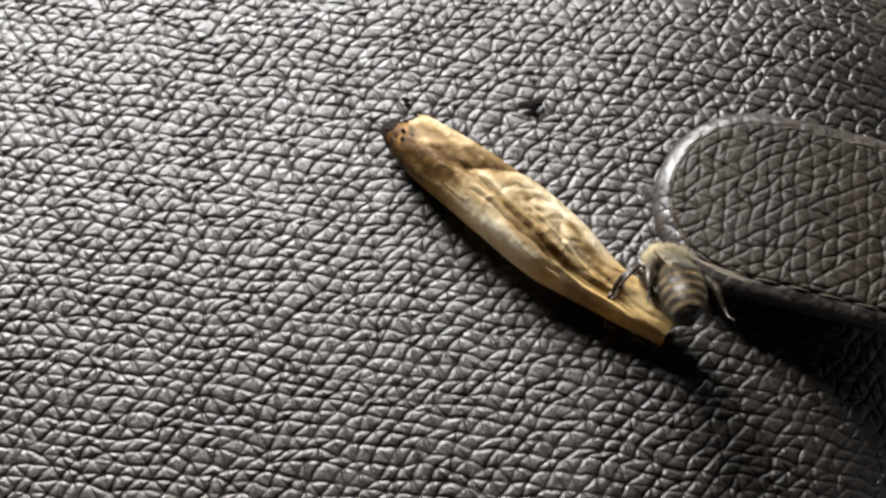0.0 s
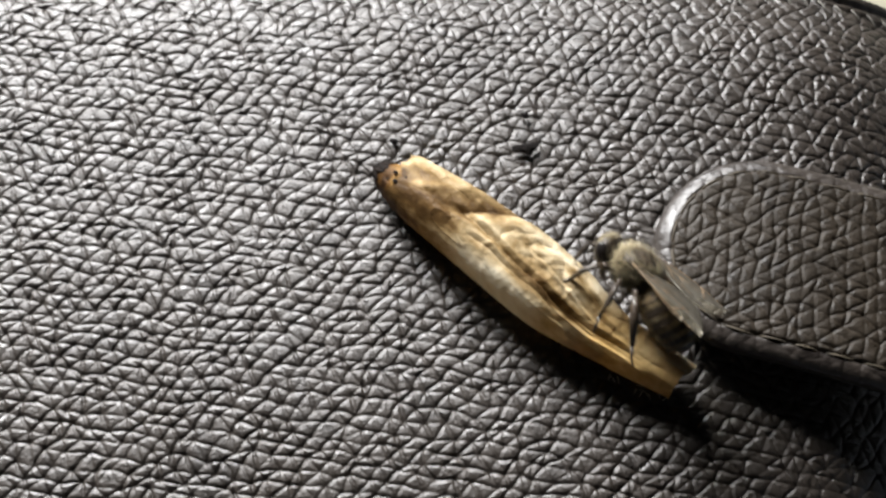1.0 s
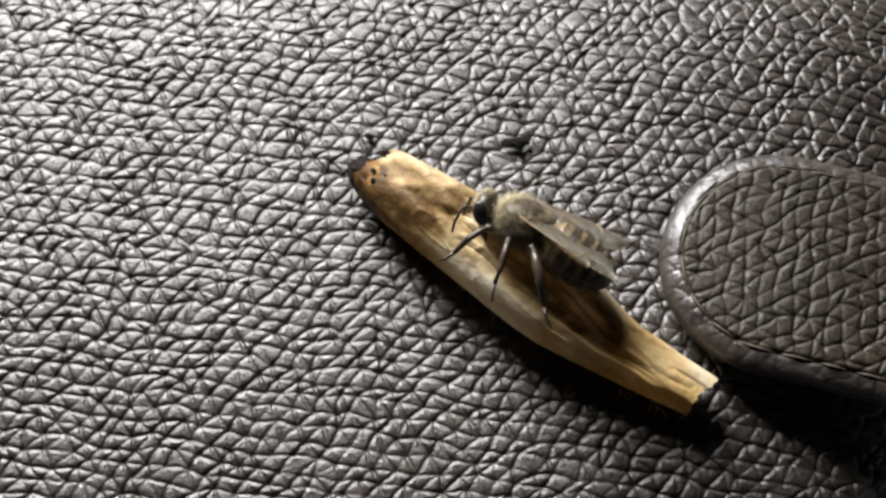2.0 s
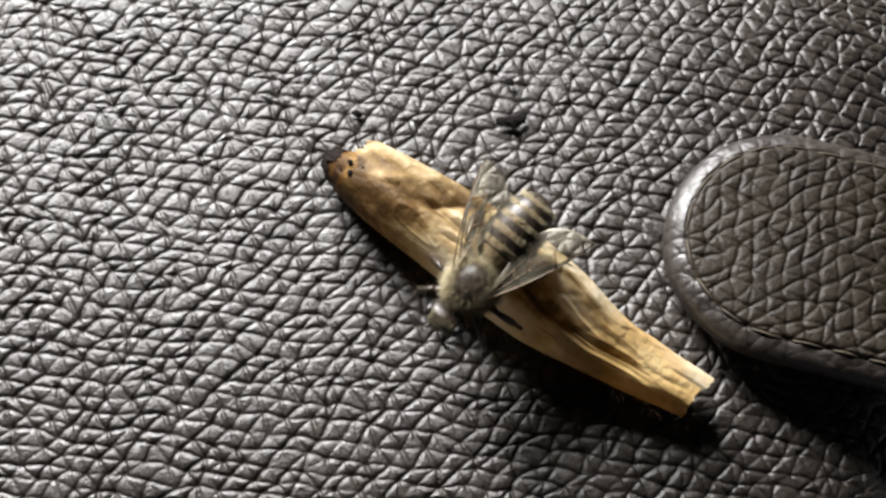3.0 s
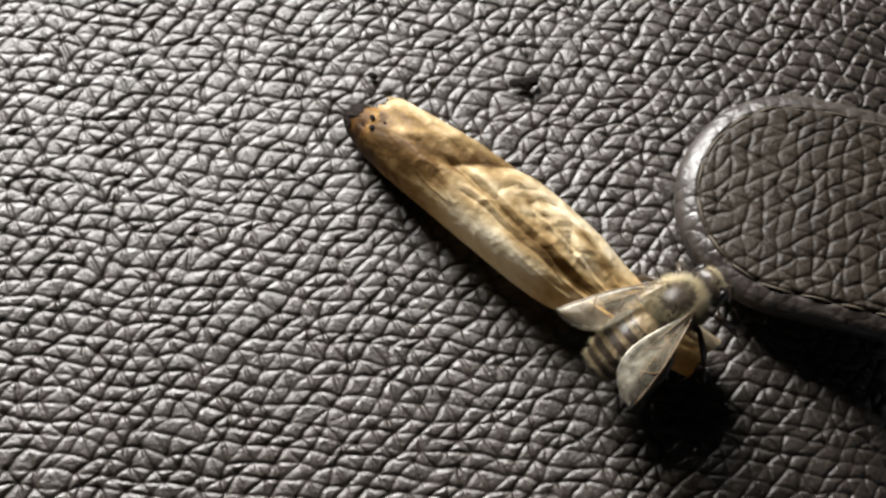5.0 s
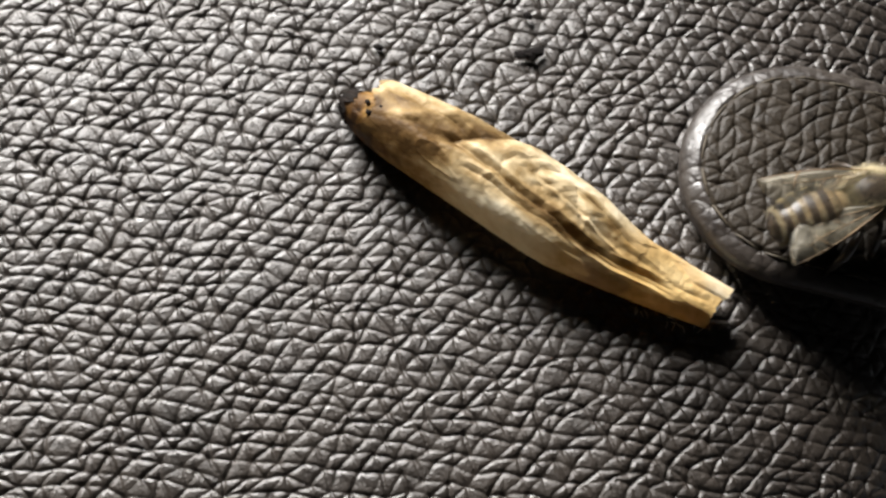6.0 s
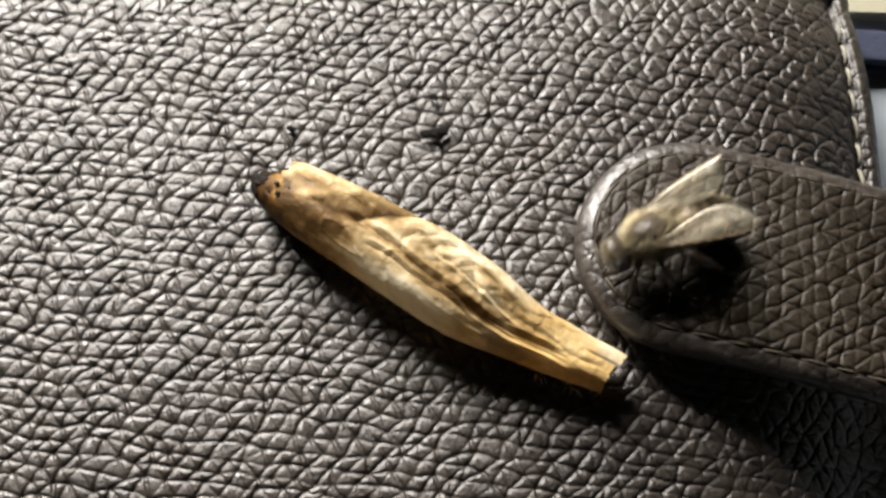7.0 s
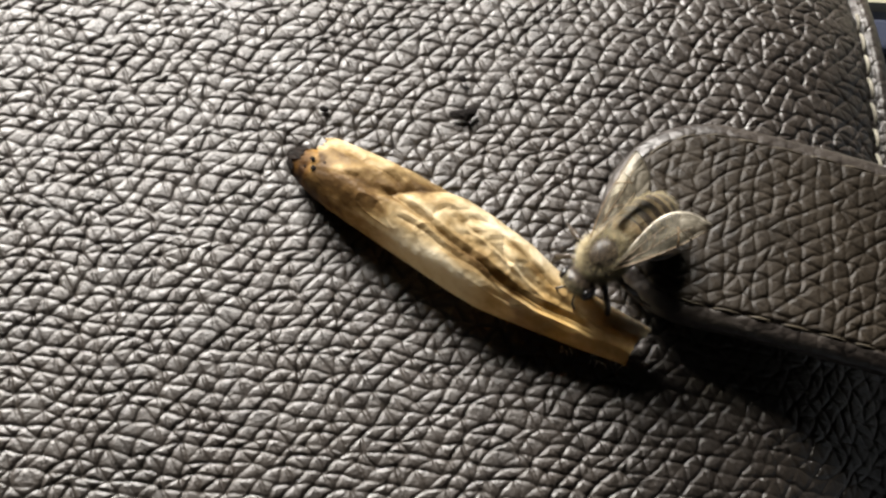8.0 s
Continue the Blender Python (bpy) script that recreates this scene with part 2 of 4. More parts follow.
PAPER = butt_paper("stained_paper", glow=0.34)
WAXY_PAPER = butt_paper("waxy_paper", glow=0.42, rough=0.36, relief=0.00003)
FIBRE = material("white_fibre", (0.6, 0.57, 0.5), (0.8, 0.78, 0.7), 3000, rough=0.4)
CHAR = material("charred_black", (0.004, 0.0035, 0.003), (0.016, 0.012, 0.010), 2600, rough=0.9, bump=0.00012, bump_scale=4200, spec=0.12)


# ---- mesh helpers ----
CM = 0.01


def link(name, me, mat, parent=None, label="", smooth=True):
    me.materials.append(mat)
    if smooth:
        me.polygons.foreach_set("use_smooth", np.ones(len(me.polygons), dtype=bool))
    ob = new(name, me)
    if parent:
        ob.parent = parent
    if label:
        ob["label"] = label
    return ob


def part(name, bm, mat, parent=None, label="", smooth=True):
    """Links a bmesh as one mesh object under a thing or a part."""
    me = bpy.data.meshes.new(name)
    bm.to_mesh(me)
    bm.free()
    return link(name, me, mat, parent, label, smooth)


def thing(name, label, category, group="", kind="", at=None):
    ob = new(name)
    ob.empty_display_size = 0.005
    if at:
        ob.matrix_basis = at
    return tagged(ob, label, category, group, kind)


def sheet(name, P, keep=None):
    """A mesh from a grid of points (rows, columns, 3) in centimetres; keep: which grid squares stay."""
    r, c = P.shape[:2]
    idx = np.arange(r * c).reshape(r, c)
    quads = np.stack([idx[:-1, :-1], idx[:-1, 1:], idx[1:, 1:], idx[1:, :-1]], -1)
    quads = quads[keep] if keep is not None else quads.reshape(-1, 4)
    used, inv = np.unique(quads, return_inverse=True)
    co = P.reshape(-1, 3)[used] * CM
    me = bpy.data.meshes.new(name)
    me.vertices.add(len(co))
    me.vertices.foreach_set("co", co.astype(np.float32).ravel())
    n = len(quads)
    me.loops.add(4 * n)
    me.loops.foreach_set("vertex_index", inv.astype(np.int32).ravel())
    me.polygons.add(n)
    me.polygons.foreach_set("loop_start", np.arange(0, 4 * n, 4, dtype=np.int32))
    me.update(calc_edges=True)
    me.validate()
    return me


def box(bm, x0, x1, y0, y1, z0, z1, bevel=0.0):
    made = bmesh.ops.create_cube(bm, size=1.0)["verts"]
    bmesh.ops.transform(bm, matrix=Matrix.LocRotScale(((x0 + x1) / 2, (y0 + y1) / 2, (z0 + z1) / 2), None, (x1 - x0, y1 - y0, z1 - z0)), verts=made)
    if bevel:
        edges = list({e for v in made for e in v.link_edges})
        bmesh.ops.bevel(bm, geom=edges, offset=bevel, segments=3, affect="EDGES", profile=0.5)


def tube(bm, points, radii, sides=8, caps=True):
    """A tapered tube along points, in metres."""
    pts = [Vector(p) for p in points]
    rings = []
    for k, p in enumerate(pts):
        way = (pts[min(k + 1, len(pts) - 1)] - pts[max(k - 1, 0)]).normalized()
        side = way.cross(Vector((0, 0, 1)) if abs(way.z) < 0.9 else Vector((1, 0, 0))).normalized()
        up = side.cross(way)
        rings.append([bm.verts.new(p + float(radii[k]) * (math.cos(a) * side + math.sin(a) * up)) for a in (2 * math.pi * j / sides for j in range(sides))])
    for a, b in zip(rings, rings[1:]):
        for j in range(sides):
            bm.faces.new((a[j], a[(j + 1) % sides], b[(j + 1) % sides], b[j]))
    if caps:
        bm.faces.new(rings[0][::-1])
        bm.faces.new(rings[-1])


def ball(bm, centre, size, segments=24, rings=16, squash=None):
    made = bmesh.ops.create_uvsphere(bm, u_segments=segments, v_segments=rings, radius=1.0)["verts"]
    for v in made:
        if squash:
            v.co = squash(v.co)
        v.co = Vector(centre) + Vector((v.co.x * size[0], v.co.y * size[1], v.co.z * size[2]))
    return made


def hairs(name, roots, ways, length, width, mat, parent, seed, label=""):
    """Many fine tapered hairs, each a thin three-sided spike, joined into one part."""
    rng = np.random.RandomState(seed)
    roots, ways = np.asarray(roots, float), np.asarray(ways, float)
    n = len(roots)
    ways = ways + rng.normal(0, 0.28, (n, 3))
    ways /= np.linalg.norm(ways, axis=1, keepdims=True)
    side = np.cross(ways, rng.normal(size=(n, 3)))
    side /= np.linalg.norm(side, axis=1, keepdims=True)
    other = np.cross(ways, side)
    ln = length * rng.uniform(0.55, 1.15, (n, 1))
    base = [roots + width * (math.cos(a) * side + math.sin(a) * other) for a in (0.0, 2.094, 4.189)]
    mid_off = side * ln * rng.uniform(-0.18, 0.18, (n, 1))
    tip = roots + ways * ln + mid_off
    co = np.stack([*base, tip], 1).reshape(-1, 3)
    k = np.arange(n)[:, None] * 4
    faces = np.concatenate([k + [0, 1, 3], k + [1, 2, 3], k + [2, 0, 3]])
    me = bpy.data.meshes.new(name)
    me.from_pydata(co.tolist(), [], faces.tolist())
    ob = link(name, me, mat, parent, label)
    ob["kind"] = "stuff"
    return ob


# ---- the room ----
def room():
    x0, x1, y0, y1, z0, z1, th = -2.0, 2.2, -2.4, WALL_Y, -0.475, 2.1, 0.14
    def slab(name, label, cat, mat, *b):
        bm = bmesh.new()
        box(bm, *b)
        return tagged(part(name, bm, mat, smooth=False), label, cat, kind="structure")
    slab("floor", "brown wooden floor of the room", "floor", FLOORING, x0 - th, x1 + th, y0 - th, y1 + th, z0 - 0.1, z0)
    slab("ceiling", "grey plaster ceiling", "ceiling", PLASTER, x0 - th, x1 + th, y0 - th, y1 + th, z1, z1 + 0.1)
    slab("wall_south", "grey plaster wall", "wall", PLASTER, x0, x1, y0 - th, y0, z0, z1)
    slab("wall_west", "grey plaster wall", "wall", PLASTER, x0 - th, x0, y0 - th, y1 + th, z0, z1)
    slab("wall_east", "grey plaster wall", "wall", PLASTER, x1, x1 + th, y0 - th, y1 + th, z0, z1)
    wx0, wx1, wz0, wz1 = WIN_X - WIN_W / 2, WIN_X + WIN_W / 2, WIN_Z - WIN_H / 2, WIN_Z + WIN_H / 2
    bm = bmesh.new()
    box(bm, x0, wx0, y1, y1 + th, z0, z1)
    box(bm, wx1, x1, y1, y1 + th, z0, z1)
    box(bm, wx0, wx1, y1, y1 + th, z0, wz0)
    box(bm, wx0, wx1, y1, y1 + th, wz1, z1)
    tagged(part("wall_north", bm, PLASTER, smooth=False), "grey plaster wall with a window opening", "wall", kind="structure")
    win = thing("window_1", "white painted window letting in daylight", "window", kind="structure", at=pose(0, y1 + 0.09, 0))
    for a, b, c, d in ((wx0, wx0 + 0.03, wz0, wz1), (wx1 - 0.03, wx1, wz0, wz1), (wx0 + 0.03, wx1 - 0.03, wz0, wz0 + 0.03), (wx0 + 0.03, wx1 - 0.03, wz1 - 0.03, wz1)):
        bm = bmesh.new()
        box(bm, a, b, -0.02, 0.03, c, d, 0.004)
        part("window_frame", bm, PAINT, win, smooth=False)
    # the table under the bag
    table = thing("table", "pale blue-grey tabletop under the leather bag", "table", at=pose(0, -0.1, z0))
    bm = bmesh.new()
    box(bm, -0.6, 0.6, -0.35, 0.45, 0.42, 0.45, 0.004)
    part("tabletop", bm, TABLE, table, smooth=False)
    for sx in (-0.54, 0.54):
        for sy in (-0.29, 0.39):
            bm = bmesh.new()
            box(bm, sx - 0.025, sx + 0.025, sy - 0.025, sy + 0.025, 0, 0.42, 0.003)
            part("leg", bm, FLOORING, table, smooth=False)


# ---- the leather bag ----
BAG_DEEP = 2.5  # centimetres from the panel down to the tabletop


def x_edge(y):
    return 4.72 - 0.034 * (y - 0.2) + 1.0 * np.clip(-y - 0.45, 0, 1.3)


def y_edge(x):
    return 2.56 - 0.019 * np.clip(0.3 - x, 0, 99) ** 2 + 0.016 * np.clip(x - 0.3, 0, 99) ** 2


def bag_distance(x, y):
    """Centimetres past the bag's outline, negative inside; the corner is rounded."""
    a, b, r = x - x_edge(y), y - y_edge(x), 0.25
    corner = np.hypot(np.clip(a + r, 0, None), np.clip(b + r, 0, None)) - r
    return np.where((a > -r) & (b > -r), corner, np.maximum(a, b))


def bag_base(x, y):
    """The panel's form without its grain: flat, falling towards the sewn edges."""
    z = -0.044 * np.clip(x - 0.6, 0, 4.2) ** 2 - 0.30 * np.clip((x - 2.8) / 1.4, 0, 1.4) ** 2 - 0.26 * np.clip((y - 0.9) / 1.3, 0, 1.2) ** 2
    z += 0.012 * vnoise(x * 0.7, y * 0.7, 90) * np.clip((2.6 - x) / 2, 0, 1)
    z -= 0.022 * np.clip(-y - 1.6, 0, 4) ** 2 + 0.045 * np.clip(x - 0.8, 0, 3.6) * np.clip(-y - 1.7, 0, 4)
    z -= 0.06 * np.clip((-x - 5) / 4, 0, 2) ** 2 + 0.06 * np.clip((-y - 5) / 4, 0, 2) ** 2
    return z


def leather_bag():
    bag = thing("leather_bag", "dark brown pebbled leather bag lying flat on the table", "bag")
    fine = 0.0108
    xs = np.concatenate([np.arange(-14, -6.6, 0.09), np.arange(-6.6, 6.35, fine)])
    ys = np.concatenate([np.arange(-14, -5.0, 0.09), np.arange(-5.0, 3.10, fine)])
    X, Y = np.meshgrid(xs, ys)
    d = bag_distance(X, Y)
    z = bag_base(X, Y)
    g = grain(X, Y, 0.150, 11, 1.18, -4.0)
    near_edge = step(0.0, -0.32, d)
    z += 0.042 * (g - 0.6) * (0.25 + 0.75 * near_edge)
    side = step(-0.25, 0.05, (X - x_edge(Y)) - (Y - y_edge(X)))
    z -= 0.07 * side * np.exp(-((d + 0.30) / 0.06) ** 2)
    z += 0.10 * side * step(-0.28, -0.20, d) * np.sqrt(np.clip(1 - (np.clip(d + 0.1, -0.1, 0.1) / 0.11) ** 2, 0, 1))
    z -= 0.045 * (1 - side) * np.exp(-((d + 0.12) / 0.035) ** 2)
    # past the outline the sheet turns down into the side of the bag
    out = np.clip(d, 0, None)
    gx, gy = np.gradient(d, axis=1) / np.gradient(X, axis=1), np.gradient(d, axis=0) / np.gradient(Y, axis=0)
    ln = np.hypot(gx, gy) + 1e-9
    fold = out > 0
    X2, Y2 = np.where(fold, X - gx / ln * out * 0.96, X), np.where(fold, Y - gy / ln * out * 0.96, Y)
    z = np.where(fold, z - (BAG_DEEP - 0.6) * np.clip(out / (5.5 * fine), 0, 1), z)
    near = np.maximum.reduce([d[:-1, :-1], d[1:, :-1], d[:-1, 1:], d[1:, 1:]]) < 6.8 * fine
    me = sheet("front_panel", np.stack([X2, Y2, z], -1), near)
    link("front_panel", me, LEATHER, bag, "dark brown pebbled leather with a soft sheen")
    # body below, out of sight: closes the bag down to the table
    bm = bmesh.new()
    box(bm, -0.138, 0.0415, -0.138, 0.0185, -BAG_DEEP * CM, -0.0215, 0.001)
    part("body", bm, LEATHER, bag)
    # stitches along the sewn edges
    rng = random.Random(4)
    def sewn(points, slant, mat, ln, r):
        for (x, y, a) in points:
            aa = a + slant + rng.uniform(-0.08, 0.08)
            h = ln / 2 * rng.uniform(0.9, 1.1)
            zz = float(bag_base(np.array(x), np.array(y))) + 0.0
            c, s = math.cos(aa), math.sin(aa)
            bm = bmesh.new()
            tube(bm, [((x + c * h * k) * CM, (y + s * h * k) * CM, (zz + 0.030 - 0.05 * abs(k) ** 3) * CM) for k in (-1, -0.8, -0.3, 0.3, 0.8, 1)], [r * CM * q for q in (0.5, 0.9, 1, 1, 0.9, 0.5)], 7)
            part("stitch", bm, mat, bag)
    right = [(float(x_edge(np.array(y))) - 0.30, y, math.pi / 2) for y in np.arange(-4.6, 2.2, 0.30)]
    top = [(x, float(y_edge(np.array(x))) - 0.26, 0.0) for x in np.arange(-6.2, 4.1, 0.21)]
    sewn(right, 0.12, THREAD_PALE, 0.24, 0.022)
    sewn(top, -1.0, THREAD_GREY, 0.24, 0.012)
    return bag


# the closing tab that lies on the bag
TAB_TIP, TAB_TURN, TAB_R = (1.30, -0.90), radians(-10.5), 1.03


def tab_place(s, v):
    c, k = math.cos(TAB_TURN), math.sin(TAB_TURN)
    return TAB_TIP[0] + s * c - v * k, TAB_TIP[1] + s * k + v * c


def tab_top(s):
    return 0.29 + 0.12 * s - 0.054 * np.clip(s, 0, 3.1) ** 2 - 0.55 * np.clip(s - 3.1, 0, 9) ** 2


def tab_distance(s, v):
    return np.where(s < TAB_R, np.hypot(s - TAB_R, v), np.abs(v)) - TAB_R


def leather_tab(bag):
    fine = 0.0108
    S, V = np.meshgrid(np.arange(-0.1, 4.6, fine), np.arange(-1.15, 1.15, fine))
    d = tab_distance(S, V)
    out = np.clip(d, 0, None)
    gx, gy = np.gradient(d, axis=1), np.gradient(d, axis=0)
    ln = np.hypot(gx, gy) + 1e-9
    s2, v2 = S - gx / ln * out, V - gy / ln * out
    g = grain(S + 20, V + 9, 0.152, 57, stretch=1.1, angle=40)
    inner = step(-0.13, -0.20, d)
    z = tab_top(S) + 0.030 * (g - 0.6) * (0.35 + 0.65 * inner)
    z += 0.012 * inner
    z -= 0.022 * np.exp(-((d + 0.17) / 0.02) ** 2)
    z += 0.016 * fbm(S * 4, V * 4, 8) * (1 - inner)
    rim = np.clip((d + 0.075) / 0.075, 0, 1)
    z -= 0.08 * np.clip((d + 0.2) / 0.2, 0, 1) ** 1.5 + 0.05 * (1 - np.sqrt(np.clip(1 - rim**2, 0, 1)))
    low = tab_top(S) - 0.19
    z = np.where(out > 0, z * (1 - np.clip(out / (4 * fine), 0, 1)) + low * np.clip(out / (4 * fine), 0, 1), z)
    x, y = tab_place(s2, v2)
    keep = np.maximum.reduce([d[:-1, :-1], d[1:, :-1], d[:-1, 1:], d[1:, 1:]]) < 5.2 * fine
    mid_d = (d[:-1, :-1] + d[1:, 1:]) / 2
    P = np.stack([x, y, z], -1)
    top = link("closing_tab", sheet("closing_tab", P, keep & (mid_d < -0.16)), TAB_LEATHER, bag, "rounded leather tab with a stitched rim")
    link("tab_rim", sheet("tab_rim", P, keep & (mid_d >= -0.16)), LEATHER_EDGE, top, "smooth creased rim with a worn sheen")
    # underside
    S, V = np.meshgrid(np.arange(0.0, 4.6, 0.1), np.linspace(-1, 1, 21))
    half = np.where(S < TAB_R, np.sqrt(np.clip(TAB_R**2 - (TAB_R - S) ** 2, 0, None)), TAB_R) - 0.002
    x, y = tab_place(S, V * half)
    link("underside", sheet("underside", np.stack([x, y, tab_top(S) - 0.188], -1)[::-1]), LEATHER_EDGE, top)
    # seam: long stitches in the groove
    inset = TAB_R - 0.17
    path, rng = [], random.Random(9)
    def along(q):
        """A point of the seam by its length from the lower far end."""
        straight, arc = 3.0, math.pi * inset
        if q < straight:
            return TAB_R + straight - q, -inset
        if q < straight + arc:
            a = -math.pi / 2 - (q - straight) / inset
            return TAB_R + inset * math.cos(a), inset * math.sin(a)
        return TAB_R + q - straight - arc, inset
    q, end = 0.0, 6.0 + math.pi * inset
    while q < end - 0.3:
        length = 0.33 * rng.uniform(0.85, 1.15)
        a, b = along(q + 0.02), along(q + length - 0.02)
        bm = bmesh.new()
        pts = []
        for k in (0, 0.12, 0.4, 0.6, 0.88, 1):
            s, v = along(q + 0.02 + k * (length - 0.04))
            px, py = tab_place(s, v)
            sag = 0.05 * (2 * abs(k - 0.5)) ** 4
            pts.append((px * CM, py * CM, (float(tab_top(np.array(s))) + 0.004 - sag) * CM))
        tube(bm, pts, [0.0125 * CM * w for w in (0.6, 0.95, 1, 1, 0.95, 0.6)], 6)
        part("stitch", bm, THREAD, top)
        q += length
    return top


# ---- things on the bag ----
def crumb(x, y, size, seed, arms):
    """A flat ragged scrap; arms: its points, by angle in degrees, length and width."""
    bm = bmesh.new()
    for v in bmesh.ops.create_icosphere(bm, subdivisions=5, radius=1.0)["verts"]:
        a = math.degrees(math.atan2(v.co.y, v.co.x))
        flat = math.hypot(v.co.x, v.co.y)
        reach = 0.42 + sum(ln * math.exp(-((((a - at + 180) % 360 - 180) / wide) ** 2)) for at, ln, wide in arms) * flat**3
        reach *= 1 + 0.22 * noise.noise(v.co * 3.1 + Vector((seed, 0, 0)))
        v.co = Vector((v.co.x * reach, v.co.y * reach, v.co.z * (0.32 + 0.08 * noise.noise(v.co * 4 + Vector((0, seed, 0)))) + 0.16)) * size * CM
    ob = part("crumb", bm, CRUMB)
    ob.matrix_basis = pose(x * CM, y * CM, 0.046 * CM)
    return tagged(ob, "tiny black crumb lying on the leather", "crumb", group="crumbs on the leather")


# the cigarette butt: outline stations along its length, in centimetres
UP_X = (-1.36, -1.24, -1.10, -0.9, -0.6, -0.28, 0.19, 0.61, 0.96, 1.22, 1.48, 1.84, 2.25)
UP_Y = (0.20, 0.30, 0.345, 0.355, 0.375, 0.40, 0.42, 0.42, 0.40, 0.345, 0.305, 0.315, 0.35)
LO_X = (-1.36, -1.26, -1.1, -0.8, -0.4, 0.1, 0.54, 0.86, 1.2, 1.79, 2.25)
LO_Y = (-0.12, -0.18, -0.23, -0.275, -0.30, -0.33, -0.355, -0.35, -0.28, -0.155, -0.045)
TOP_X = (-1.36, -1.1, -0.7, 0.2, 0.8, 1.3, 1.8, 2.25)
TOP_Z = (0.44, 0.60, 0.68, 0.74, 0.67, 0.52, 0.38, 0.25)


def smooth_line(x, xs, ys):
    w, wide = np.linspace(-1, 1, 9), 0.02 + 0.08 * step(-1.1, -0.6, np.asarray(x, float))
    return np.mean([np.interp(x + k * wide, xs, ys) for k in w], axis=0)


# folds that run along the butt: stations, their offsets across it, width and depth, and the shade painted in them
# (negative: a paler crest)
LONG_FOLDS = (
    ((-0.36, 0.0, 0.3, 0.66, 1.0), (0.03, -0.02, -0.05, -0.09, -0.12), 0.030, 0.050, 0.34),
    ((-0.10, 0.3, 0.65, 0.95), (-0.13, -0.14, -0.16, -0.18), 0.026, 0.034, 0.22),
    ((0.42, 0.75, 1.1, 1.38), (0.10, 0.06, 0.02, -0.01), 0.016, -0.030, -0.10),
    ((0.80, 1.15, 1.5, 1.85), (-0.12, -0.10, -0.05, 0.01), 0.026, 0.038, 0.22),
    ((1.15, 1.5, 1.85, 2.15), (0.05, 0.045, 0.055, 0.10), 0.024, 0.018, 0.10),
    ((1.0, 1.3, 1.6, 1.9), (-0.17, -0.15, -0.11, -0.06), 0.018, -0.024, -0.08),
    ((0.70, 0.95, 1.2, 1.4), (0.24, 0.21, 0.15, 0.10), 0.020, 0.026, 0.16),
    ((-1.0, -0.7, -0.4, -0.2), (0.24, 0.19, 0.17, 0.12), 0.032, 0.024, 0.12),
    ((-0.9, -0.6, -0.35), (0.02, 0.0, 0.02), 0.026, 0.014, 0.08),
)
# short creases: place, turn in degrees, half length, width, depth
SHORT_FOLDS = (
    (0.28, 0.22, 40, 0.10, 0.020, 0.026), (0.40, 0.13, -30, 0.13, 0.022, 0.034), (0.46, 0.22, -14, 0.14, 0.020, 0.030), (0.54, 0.12, 34, 0.09, 0.018, 0.028),
    (0.34, 0.04, -12, 0.15, 0.016, 0.022), (0.62, 0.04, 18, 0.11, 0.016, 0.024), (0.70, 0.16, 52, 0.08, 0.018, 0.022), (0.84, 0.10, -34, 0.10, 0.018, 0.026),
    (0.98, 0.10, 30, 0.10, 0.016, 0.022), (1.04, -0.03, -18, 0.13, 0.020, 0.030), (1.18, -0.06, 12, 0.12, 0.016, 0.024), (0.15, 0.12, 64, 0.09, 0.020, 0.026),
    (-0.25, 0.24, -26, 0.16, 0.022, 0.020), (-0.52, 0.10, -34, 0.14, 0.020, 0.018), (-0.68, 0.26, -18, 0.16, 0.022, 0.020), (-0.92, 0.12, -30, 0.12, 0.018, 0.020),
    (-0.40, -0.06, -20, 0.16, 0.018, 0.016), (0.10, -0.06, -8, 0.14, 0.014, 0.016), (-0.78, -0.02, 10, 0.14, 0.016, 0.014), (0.90, 0.26, -20, 0.14, 0.018, 0.020),
)


def fold_shape(d, wide):
    """A sharp valley with a crest standing on one side of it."""
    return np.exp(-np.abs(d) / wide) - 0.55 * np.exp(-np.abs(d - 1.9 * wide) / (0.9 * wide))


